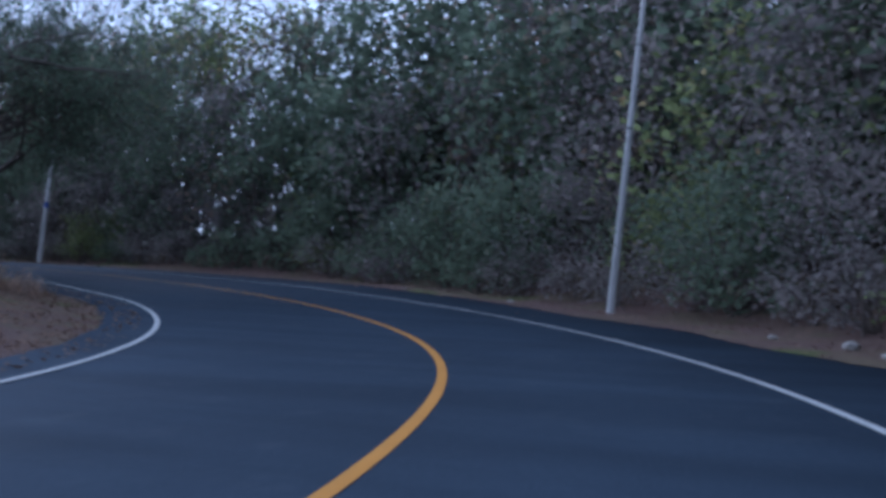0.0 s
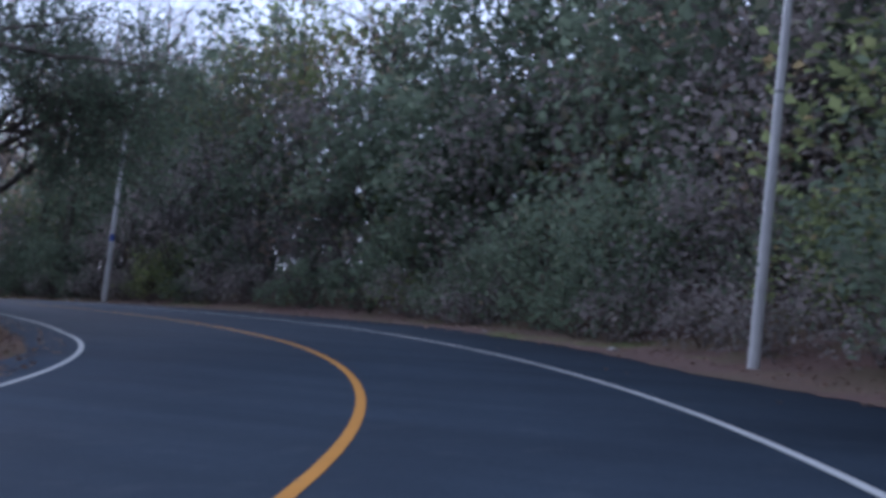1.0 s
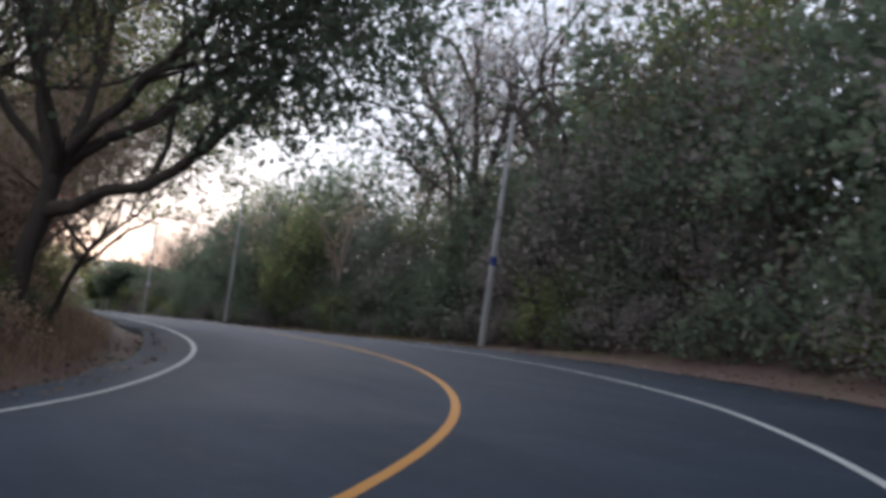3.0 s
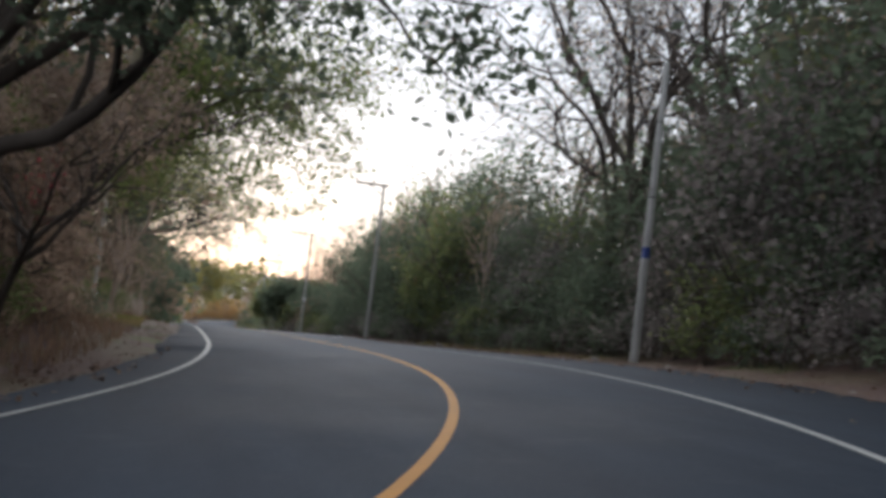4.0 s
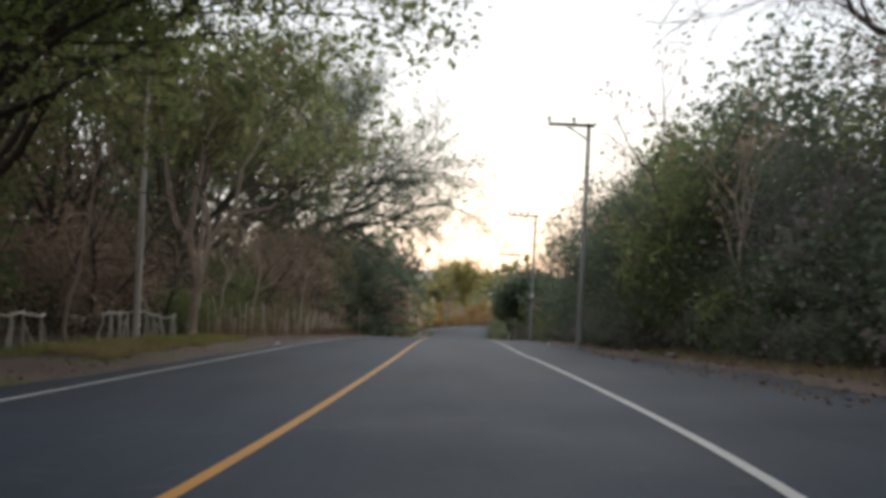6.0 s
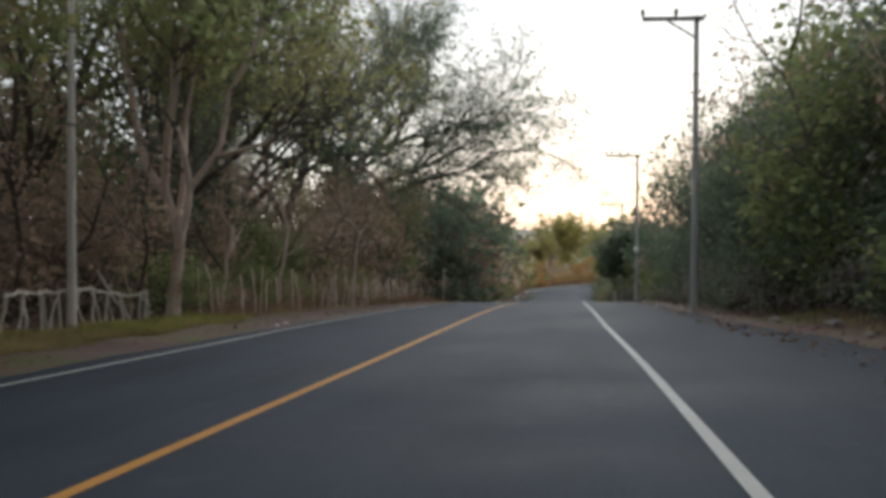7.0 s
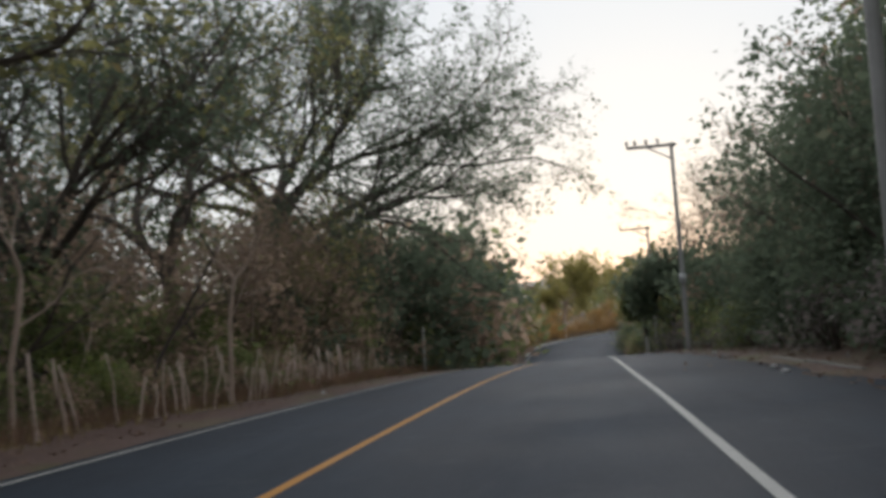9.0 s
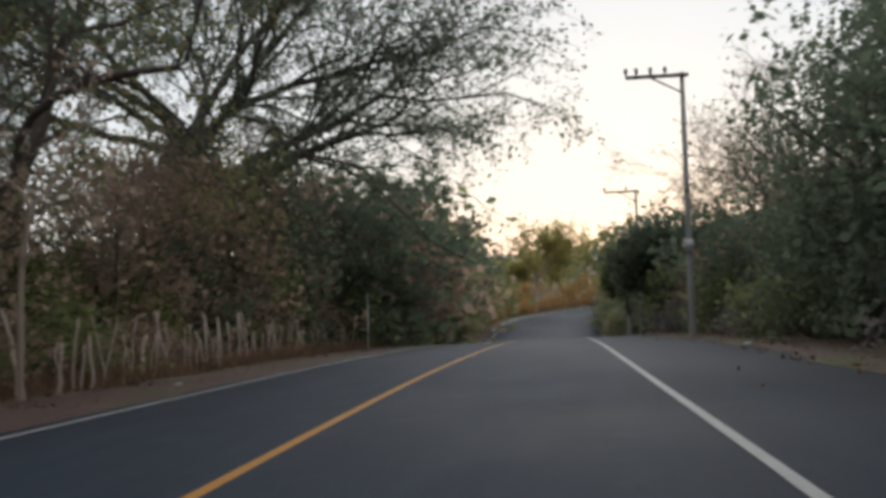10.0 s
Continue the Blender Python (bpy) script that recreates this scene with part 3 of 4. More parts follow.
def limbed_tree(seed, name, label, height, radius, limbs, spec, per, size, spread, bark, mat, sag=0.15, ivy=0, lean=(0, 0)):
    """A tree of its own shape: a trunk, main limbs given as (height share, turn, rise, length, thickness) and forks from them."""
    rng = np.random.default_rng(seed)
    n = 7
    z = np.linspace(-0.2, height, n)
    pts = np.stack([lean[0] * np.clip(z / height, 0, 1) ** 1.5 + rng.normal(size=n) * 0.03, lean[1] * np.clip(z / height, 0, 1) ** 1.5 + rng.normal(size=n) * 0.03, z], -1)
    flare = np.array([1.5, 1.12, 1.0, 0.95, 0.92, 0.95, 0.85])
    strands = [(pts, radius * flare, 12)]
    out, tips = [], []
    for share, turn, rise, length, thick in limbs:
        p = np.array([np.interp(share * height, z, pts[:, k]) for k in range(3)])
        a, e = radians(turn), radians(rise)
        d = np.array([math.cos(a) * math.cos(e), math.sin(a) * math.cos(e), math.sin(e)])
        grow(rng, p, d, length, thick, 0, spec, out, tips)
    tree = tagged(new(name), label, "tree", "roadside trees")
    part("trunk", mesh_from("trunk", *tubes(strands), bark, True), tree)
    part("limbwork", mesh_from("limbwork", *tubes(out), bark, True), tree, "forking limbs and twigs")
    if per:
        part("crown", mesh_from("crown", *leaves(rng, scatter(rng, tips, per, spread), size, 0.6, 0.6, sag), mat), tree)
    if ivy:
        c = rng.integers(1, n, ivy)
        a = rng.uniform(0, 2 * np.pi, ivy)
        r = radius * 1.1 + np.abs(rng.normal(size=ivy)) * 0.45
        h = rng.uniform(0.1, 1.0, ivy) * height
        q = np.stack([np.interp(h, z, pts[:, 0]) + r * np.cos(a), np.interp(h, z, pts[:, 1]) + r * np.sin(a), h], -1)
        part("ivy", mesh_from("ivy", *leaves(rng, q, 0.24, 0.8, 0.6, 0.4), LEAF_DEEP), tree, "dark green climbing leaves on the trunk")
    return tree


def stand(ob, s, d, turn=0.0):
    """Sets a tree of its own shape beside the road; its x then points across the road to the right."""
    q = ground_at(s, d)
    ob.matrix_world = pose(q[0], q[1], q[2] - 0.05, 0, 0, math.degrees(line_at(HEAD, s)) + turn)
    return ob


def forked_tree():
    """A short pale trunk that parts into steep crooked limbs."""
    rng = np.random.default_rng(102)
    strands = [([(0, 0, -0.2), (0, 0, 0.1), (0.04, 0, 0.9), (0.14, 0.02, 1.8), (0.19, 0, 2.6), (0.2, 0, 2.9)], [0.3, 0.22, 0.165, 0.155, 0.17, 0.12], 12)]
    limbs = (
        ([(0.12, 0, 2.4), (-0.1, 0.05, 3.1), (-0.25, 0, 3.7), (-0.12, -0.1, 4.95), (0.12, -0.15, 6.4), (0.43, -0.2, 8.0)], 0.125),
        ([(-0.2, 0.03, 3.45), (-0.8, 0.15, 4.2), (-1.1, 0.2, 5.2), (-1.36, 0.3, 6.6), (-1.6, 0.3, 8.0)], 0.115),
        ([(0.22, 0, 2.45), (0.4, -0.05, 2.95), (0.5, -0.1, 3.7), (0.36, -0.25, 4.7), (0.22, -0.3, 5.3)], 0.105),
        ([(0.48, -0.08, 3.6), (1.15, 0.1, 4.55), (1.32, 0.15, 4.9), (1.5, 0.2, 6.2), (2.0, 0.3, 7.2), (2.5, 0.4, 8.2)], 0.085),
        ([(1.1, 0.1, 4.5), (1.9, -0.1, 4.66), (2.7, -0.4, 4.85), (3.4, -0.5, 5.4)], 0.06),
        ([(0.1, 0.1, 2.7), (0.05, 0.7, 3.9), (-0.1, 1.3, 5.6), (0.1, 1.6, 7.4)], 0.09),
        ([(-0.12, -0.1, 4.9), (0.15, -0.5, 5.8), (0.3, -0.9, 7.2)], 0.06))
    out, tips = [], []
    for pts, thick in limbs:
        pts = np.array(pts)
        n = len(pts)
        strands.append((pts, thick * np.linspace(1.12, 0.7, n), 8))
        for k in range(7):
            i = min(n - 2, int(n * (0.45 + 0.08 * k)))
            f = rng.uniform()
            base = (pts[i + 1] - pts[i]) / np.linalg.norm(pts[i + 1] - pts[i])
            q = pts[-1] if k > 4 else pts[i] * (1 - f) + pts[i + 1] * f
            grow(rng, q, turn_from(rng, base, rng.uniform(0.4, 1.0)), rng.uniform(1.3, 2.4), 0.035, 0, TWIGGY, out, tips)
    tree = tagged(new("forked_tree"), "forked tree with pale bark and thin green leaves", "tree", "roadside trees")
    part("trunk", mesh_from("trunk", *tubes(strands[:1]), BARK_PALE, True), tree)
    for strand in strands[1:]:
        part("limb", mesh_from("limb", *tubes([strand]), BARK_PALE, True), tree)
    part("twigwork", mesh_from("twigwork", *tubes(out), BARK, True), tree, "thin dark twigs")
    high = [t for t in tips if t[-1][2] > 6.2]
    part("crown", mesh_from("crown", *leaves(rng, scatter(rng, high, 11, 0.3), 0.16, 0.6, 0.6, 0.25), LEAF_DULL), tree)
    return tree


FARCROWN = dict(clear=4.0, steps=[5, 4, 3], sides=[6, 4, 3], forks=[5, 4], start=[0.35, 0.25], lift=[0.02, 0.02, 0.0], wobble=0.14, taper=0.5, spread=(0.3, 0.85), shrink=(0.42, 0.68))
TWIGGY = dict(steps=[5, 4, 3], sides=[5, 4, 3], forks=[4, 3], start=[0.3, 0.25], lift=[0.03, 0.02, -0.02], wobble=0.17, taper=0.5, spread=(0.35, 0.9), shrink=(0.45, 0.7))
UMBRELLA = dict(clear=6.0, steps=[8, 6, 5, 3], sides=[8, 6, 4, 3], forks=[7, 6, 6], start=[0.3, 0.25, 0.2], lift=[-0.01, 0.02, 0.0, -0.03], wobble=0.13, taper=0.5, spread=(0.3, 0.85), shrink=(0.42, 0.68))
RISING = dict(clear=3.6, steps=[7, 6, 5, 4], sides=[7, 5, 4, 3], forks=[5, 5, 4], start=[0.4, 0.3, 0.2], lift=[0.07, 0.05, 0.0, -0.05], wobble=0.12, taper=0.55, spread=(0.35, 0.9), shrink=(0.45, 0.7))
DROOPING = dict(clear=5.4, steps=[8, 6, 5, 4], sides=[8, 6, 4, 3], forks=[6, 5, 5], start=[0.3, 0.25, 0.2], lift=[0.0, 0.0, -0.03, -0.12], wobble=0.13, taper=0.5, spread=(0.3, 0.85), shrink=(0.42, 0.66))
CRABBED = dict(clear=4.6, steps=[8, 5, 4, 3, 2], sides=[7, 5, 4, 3, 3], forks=[5, 4, 4, 3], start=[0.35, 0.3, 0.25, 0.2], lift=[0.02, 0.04, 0.03, 0.0, 0.0], wobble=0.2, taper=0.55, spread=(0.35, 0.85), shrink=(0.45, 0.7))


def set_single_trees():
    # wide spreading tree whose limbs reach over the road
    stand(limbed_tree(101, "spreading_tree", "large spreading tree, ivy-clad trunk, limbs over the road", 9.5, 0.5, (
        (0.62, -10, 14, 9.6, 0.28), (0.74, 8, 24, 9.8, 0.27), (0.9, -28, 34, 9.6, 0.24), (1.0, 25, 48, 9.2, 0.24), (0.85, -62, 26, 9.4, 0.22), (0.95, -8, 42, 9.4, 0.22), (0.98, 80, 40, 9.5, 0.2), (1.0, 150, 42, 10.5, 0.22), (0.92, 190, 22, 10.0, 0.2), (0.95, -110, 35, 10.0, 0.2), (1.0, 240, 62, 9.0, 0.2)),
        UMBRELLA, 22, 0.2, 0.2, BARK, LEAF_DEEP, 0.1, 4200), 139, -13.8)
    # pale forked tree on the grass verge
    stand(forked_tree(), 89.1, -7.95)
    # leafy trees that hang over the verge
    for i, (s, d, reach, right, leaf) in enumerate(((80.5, -12.5, 6.2, 7.0, LEAF_DULL), (101.0, -12.0, 6.2, 6.6, LEAF_DULL), (111.0, -13.0, 6.2, 6.6, LEAF_DEEP), (63.0, -13.5, 6.0, 6.0, LEAF_DRY), (94.0, -15.0, 6.5, 6.5, LEAF_MID))):
        stand(limbed_tree(110 + i, "leafy_tree", "tall leafy tree with drooping green branches" if leaf != LEAF_DRY else "tall tree with thin dry brown leaves", 4.2, 0.24, (
            (0.95, -8 - 13 * i, 40, right, 0.16), (1.0, 25 - 13 * i, 52, right * 0.95, 0.15), (1.0, -60, 52, reach * 0.9, 0.14), (0.95, 110, 50, reach * 0.85, 0.14), (1.0, 175, 45, reach * 0.8, 0.14), (1.0, -130, 60, reach * 0.85, 0.13), (1.0, 60, 80, reach * 0.9, 0.13)),
            RISING, 11 if s > 100 else 17, 0.23, 0.34, BARK, leaf, 0.35), s, d, 13 * i)
    # leafy tree whose longest limbs hang over the lane
    stand(limbed_tree(119, "leafy_tree", "tall leafy tree with drooping green branches over the lane", 4.6, 0.27, (
        (0.95, -16, 18, 8.8, 0.1), (1.0, -4, 26, 8.6, 0.1), (0.95, -40, 34, 7.6, 0.1), (1.0, 20, 40, 8.0, 0.11), (1.0, -28, 44, 8.0, 0.1), (0.95, -62, 46, 6.4, 0.15), (1.0, 100, 50, 5.4, 0.14), (1.0, 175, 45, 5.0, 0.14), (1.0, -130, 56, 5.4, 0.14), (1.0, -20, 74, 6.0, 0.14)),
        DROOPING, 20, 0.18, 0.15, BARK, LEAF_MID, 0.5), 73.0, -9.8)
    # dense green crown that leans out over the verge
    stand(limbed_tree(118, "leafy_tree", "leafy tree with a dense green crown leaning over the verge", 4.6, 0.13, (
        (1.0, -10, 22, 4.4, 0.08), (1.0, 25, 32, 4.2, 0.08), (1.0, -45, 34, 3.8, 0.08), (1.0, 120, 45, 2.6, 0.08), (1.0, 220, 45, 2.6, 0.08), (1.0, -20, 55, 4.2, 0.08), (1.0, 10, 40, 4.4, 0.07), (1.0, 60, 65, 3.4, 0.07)),
        FARCROWN, 34, 0.19, 0.36, BARK, LEAF_FRESH, 0.3, 0, (0.5, 0.0)), 69.5, -9.6)
    # dark crooked trees on the inside of the bend
    stand(limbed_tree(121, "crooked_tree", "dark crooked tree with thin leaves leaning over the bend", 3.4, 0.24, (
        (0.75, -25, 40, 6.4, 0.16), (1.0, -52, 46, 6.0, 0.15), (1.0, 8, 56, 5.4, 0.15), (0.9, 100, 48, 5.4, 0.14), (1.0, 190, 50, 6.0, 0.15), (1.0, -115, 46, 6.2, 0.15), (1.0, -20, 74, 5.4, 0.13)),
        CRABBED, 19, 0.17, 0.24, BARK, LEAF_DEEP, 0.15, 0, (0.5, -0.2)), 46.0, -8.4)
    stand(limbed_tree(122, "crooked_tree", "tall crooked tree with thin leaves beside the bend", 6.3, 0.26, (
        (0.85, -35, 42, 7.6, 0.16), (1.0, 5, 50, 7.4, 0.15), (1.0, -70, 50, 7.6, 0.15), (0.9, 60, 40, 7.2, 0.14), (1.0, -15, 64, 6.6, 0.14), (1.0, 150, 50, 6.0, 0.14), (1.0, 230, 50, 6.0, 0.14)),
        CRABBED, 4, 0.17, 0.24, BARK, LEAF_DEEP), 33.5, -12.0)
    stand(limbed_tree(124, "crooked_tree", "slender crooked tree with dry leaves and thin limbs", 2.2, 0.09, (
        (0.75, -60, 50, 2.2, 0.06), (1.0, 0, 58, 2.2, 0.06), (1.0, 60, 60, 2.6, 0.06), (0.85, 140, 50, 2.6, 0.06), (1.0, 210, 60, 2.6, 0.06), (1.0, -100, 52, 2.2, 0.06)),
        CRABBED, 2, 0.13, 0.2, BARK_PALE, LEAF_DRY, 0.15, 0, (0.5, -0.3)), 54.0, -8.6)
    stand(limbed_tree(125, "crooked_tree", "slender crooked tree with dry leaves close to the bend", 1.9, 0.08, (
        (0.7, -60, 40, 2.4, 0.05), (1.0, 0, 45, 2.5, 0.05), (1.0, 60, 50, 2.4, 0.05), (0.85, 140, 40, 2.4, 0.05), (1.0, 210, 50, 2.4, 0.05), (0.8, -25, 30, 2.6, 0.05)),
        TWIGGY, 9, 0.14, 0.2, BARK, LEAF_DRY, 0.15, 0, (0.6, -0.3)), 49.0, -7.7)
    stand(limbed_tree(126, "crooked_tree", "crooked tree with thin dark leaves behind the bend", 3.6, 0.2, (
        (0.8, -30, 40, 6.0, 0.13), (1.0, 20, 55, 6.0, 0.13), (1.0, -75, 50, 6.0, 0.13), (1.0, 90, 55, 6.0, 0.13), (1.0, 180, 55, 5.0, 0.13)),
        CRABBED, 10, 0.16, 0.24, BARK, LEAF_DULL), 53.5, -12.2)
    # slim pale trunks among the stakes
    for seed, s, d, tall in ((161, 109.5, -6.9, 3.4), (162, 99.5, -7.7, 3.0), (163, 93.5, -8.0, 2.8), (164, 134.0, -10.0, 4.2)):
        stand(limbed_tree(seed, "slim_tree", "slim pale crooked tree standing among the stakes", tall, 0.06, (
            (0.7, 20 + 60 * seed, 50, 1.5, 0.03), (1.0, 140 + 60 * seed, 60, 1.6, 0.035), (1.0, 260 + 60 * seed, 55, 1.5, 0.03)),
            TWIGGY, 6, 0.13, 0.2, BARK_PALE, LEAF_DRY, 0.15, 0, (0.3, 0.15)), s, d)
    # dark trunk behind the stakes
    stand(limbed_tree(123, "old_tree", "old tree with a dark furrowed trunk and thin crown", 5.2, 0.32, (
        (0.75, 160, 48, 7.0, 0.2), (1.0, 20, 58, 8.0, 0.2), (1.0, 90, 60, 7.5, 0.18), (0.95, -70, 50, 7.5, 0.18), (1.0, 220, 60, 7.0, 0.17)),
        CRABBED, 10, 0.18, 0.28, BARK, LEAF_DULL), 122, -13.2)
    # leafless trees above the outer thicket
    spots = ((58, 16.5, 1.0, 0), (66, 13.2, 1.2, 12), (71.5, 12.6, 1.3, 13), (76, 13.6, 1.1, 13), (81, 16.5, 1.05, 6), (87, 16, 0.9, 6), (50, 17, 1.0, 0), (67, 20, 1.25, 0), (74, 21, 1.2, 0), (138, 12.5, 0.62, 0), (143, 11.5, 0.58, 0), (149, 13, 0.6, 0))
    for i, (s, d, k, up) in enumerate(spots):
        t = limbed_tree(130 + i, "bare_tree", "almost leafless tree with crooked dark limbs", 5.0 * k, 0.2 * k, (
            (0.8, 200 + 40 * i, 55 + up, 6.0 * k, 0.12 * k), (1.0, 20 + 50 * i, 60 + up, 6.5 * k, 0.13 * k), (1.0, 110 + 30 * i, 58 + up, 6.5 * k, 0.13 * k), (1.0, 260 + 20 * i, 66 + up, 6.0 * k, 0.12 * k)),
            CRABBED, 2, 0.15, 0.22, BARK, LEAF_DRY)
        tagged(stand(t, s, d), group="bare trees")
    # flat-crowned tree far down the road
    stand(limbed_tree(151, "far_tree", "flat-crowned tree with a pale trunk beyond the dip", 4.2, 0.25, (
        (1.0, -10, 30, 5.4, 0.13), (1.0, 40, 42, 4.6, 0.13), (1.0, 150, 36, 3.0, 0.13), (0.85, 200, 22, 2.6, 0.12), (1.0, -70, 48, 4.0, 0.12), (1.0, 10, 66, 4.0, 0.12), (0.75, -25, 16, 4.4, 0.1), (1.0, 0, 50, 5.0, 0.1)),
        FARCROWN, 60, 0.34, 0.34, BARK_PALE, LEAF_OLIVE, 0.1, 0, (0.5, 0)), 229, -8.2)
    # round tree with a whitewashed trunk
    t = stand(limbed_tree(152, "round_tree", "round dense dark green tree with a whitewashed trunk", 1.8, 0.14, (
        (0.9, 0, 30, 2.9, 0.08), (1.0, 70, 45, 2.1, 0.08), (1.0, 140, 55, 2.6, 0.08), (0.9, 200, 18, 2.4, 0.08), (1.0, 290, 40, 2.7, 0.08), (1.0, 30, 78, 2.5, 0.08)),
        RISING, 16, 0.36, 0.42, BARK, LEAF_DEEP), 157, 8.4)
    w = stand(limbed_tree(153, "round_tree", "small green tree with a whitewashed trunk", 1.9, 0.12, (
        (0.9, 0, 45, 1.9, 0.06), (1.0, 90, 60, 2.0, 0.06), (1.0, 180, 45, 1.9, 0.06), (1.0, 270, 60, 2.0, 0.06)),
        RISING, 12, 0.34, 0.36, BARK, LEAF_MID), 168, 7.1)
    v, f = tubes([([(0, 0, 0.03), (0, 0, 0.4), (0.0, 0, 1.5)], [0.2, 0.17, 0.145], 12)])
    part("whitewash", mesh_from("whitewash", v, f, WHITEWASH, True), w, "whitewashed foot of the trunk")
    v, f = tubes([([(0, 0, 0.03), (0, 0, 0.4), (0.0, 0, 1.3)], [0.215, 0.185, 0.155], 12)])
    part("whitewash", mesh_from("whitewash", v, f, WHITEWASH, True), t, "whitewashed foot of the trunk")


set_single_trees()

def set_plants():
    # outside of the bend and along the road beyond it
    row(3, 42, 2.6, 8.6, 9.6, [LOW[0], COOL_DRY[0], LOW[2]], (4, 5, 1), (0.8, 1.3), 1, 1)
    row(42, 92, 2.6, 9.9, 10.9, [LOW[0], COOL_DRY[0], LOW[2]], (4, 4, 1), (0.8, 1.3), 51, 1)
    row(92, 150, 2.8, 8.2, 9.2, [LOW[0], COOL_DRY[0], LOW[2]], (4, 3, 1), (0.8, 1.2), 52, 1)
    row(2, 44, 2.8, 9.8, 11.5, FINE[:3], (6, 1, 4), (0.9, 1.3), 2, 1)
    row(44, 92, 2.8, 11, 12.6, FINE[:3], (6, 1, 3), (0.9, 1.3), 53, 1)
    row(92, 134, 2.8, 9.8, 11.5, FINE[:2], (6, 1), (0.9, 1.3), 54, 1)
    row(2, 62, 3.4, 12.5, 14.5, [HIGH[0], HIGH[1], COOL_DRY[1]], (5, 1, 3), (1.2, 1.5), 3, 1)
    row(62, 92, 3.2, 12.9, 15.0, [FINE[3], HIGH[1], COOL_DRY[1]], (6, 1, 2), (0.95, 1.15), 55, 1)
    row(92, 128, 3.2, 10.4, 12.4, [FINE[3], HIGH[1]], (7, 1), (1.0, 1.25), 31, 1)
    row(0, 48, 3.1, 15.5, 18.5, [BACK[0], BACK[1], COOL_DRY[2]], (5, 1, 3), (1.2, 1.45), 33, 1)
    row(48, 62, 3.8, 15.5, 18.5, BACK, (4, 2, 3), (0.95, 1.2), 30, 1)
    row(76, 92, 5.0, 18, 22, BACK, (4, 3, 2), (0.6, 0.75), 35, 1)
    row(94, 130, 4.6, 14.5, 18, BACK, (5, 2, 0), (0.8, 1.0), 36, 1)
    row(0, 60, 2.8, 15, 17, FAR_BUSH, (4, 2, 3), (1.2, 1.6), 67, 1)
    row(22, 46, 2.4, 19, 21, FAR_BUSH, (4, 2, 3), (2.1, 2.6), 76, 1)
    row(0, 50, 4.0, 21.5, 24.5, BACK, (5, 1, 1), (1.3, 1.55), 73, 1)
    row(62, 75, 3.6, 17.5, 21.5, BACK, (4, 3, 2), (1.0, 1.2), 38, 1)
    row(74, 102, 4.0, 24, 30, BACK, (4, 3, 2), (1.15, 1.35), 39, 1)
    row(134, 225, 2.8, 9.0, 11.6, FAR_BUSH, (6, 1, 2), (0.95, 1.4), 6, 1)
    row(148, 172, 4.0, 10.5, 12.5, HIGH, (5, 1, 0), (0.6, 0.8), 71, 1)
    row(173, 226, 2.6, 6.6, 8.0, FAR_BUSH, (4, 3, 2), (0.55, 0.8), 70, 1)
    row(133, 200, 5.0, 14, 20, FAR_BUSH, (4, 3, 2), (1.4, 1.9), 32, 1)
    row(84, 114, 2.2, 11.2, 13.6, SAPLINGS, (4, 1, 4), (1.5, 1.95), 75, 1)
    # inside of the bend and the other verge
    row(38, 54, 3.0, 11, 15, MIDDLE, (2, 2, 4, 1), (0.9, 1.3), 11, -1)
    row(36, 54, 4.8, 17, 23, BACK, (2, 2, 3), (0.5, 0.65), 12, -1)
    row(30, 70, 1.9, 7.4, 9.2, LOW, (1, 7, 1), (0.45, 0.8), 72, -1)
    row(50, 58, 2.2, 9.4, 11, MIDDLE, (1, 1, 5, 1), (0.9, 1.2), 63, -1)
    row(58, 128, 2.8, 10.8, 13, MIDDLE, (1, 3, 7, 1), (0.85, 1.2), 13, -1)
    row(58, 128, 4.6, 14, 17, HIGH, (1, 3, 5), (1.0, 1.35), 14, -1)
    row(92, 130, 3.6, 16.5, 22, BACK, (2, 3, 4), (0.75, 1.0), 19, -1)
    row(60, 132, 2.5, 8.6, 11.0, SAPLINGS, (4, 4, 2), (0.8, 1.4), 61, -1)
    row(132, 200, 6.0, 8.2, 9.0, SAPLINGS, (4, 4, 2), (0.8, 1.2), 62, -1)
    row(122, 143, 2.6, 9.0, 10.2, MIDDLE, (1, 2, 6, 1), (1.0, 1.35), 16, -1)
    row(146, 205, 2.4, 8.3, 9.3, FAR_BUSH, (3, 4, 3), (0.95, 1.2), 64, -1)
    row(121, 131, 3.2, 10.0, 12.0, HIGH, (3, 2, 3), (0.9, 1.1), 17, -1)
    row(131, 154, 2.8, 9.8, 11.8, HIGH, (2, 1, 5), (1.1, 1.4), 66, -1)
    row(150, 182, 2.8, 8.6, 10.6, FAR_BUSH, (3, 4, 3), (2.2, 2.8), 65, -1)
    row(182, 214, 3.0, 8.4, 10.6, FAR_BUSH, (3, 3, 3), (1.9, 2.6), 69, -1)
    row(128, 205, 7.0, 15, 20, BACK, (2, 2, 4), (0.65, 0.85), 18, -1)
    row(90, 136, 2.1, 8.0, 8.9, [LOW[1], LOW[2]], (5, 3), (0.6, 1.05), 74, -1)
    rng = np.random.default_rng(9)
    for ob, s, d, k in ((FRESH[0], 121, -9.2, 1.0), (FRESH[1], 117.5, -10.4, 0.9), (FRESH[0], 149, -8.6, 1.0), (FRESH[0], 106, -9.5, 0.8)):
        set_out(ob, s, d, rng, k)
    # dry growth, coloured golden as if sunlit, where the road turns away in the distance
    row(203, 262, 2.4, 6.2, 8.8, GOLDEN, (3, 1), (0.5, 0.8), 41, -1)
    row(206, 270, 3.2, 10, 16, GOLDEN, (2, 3), (0.8, 1.15), 42, -1)
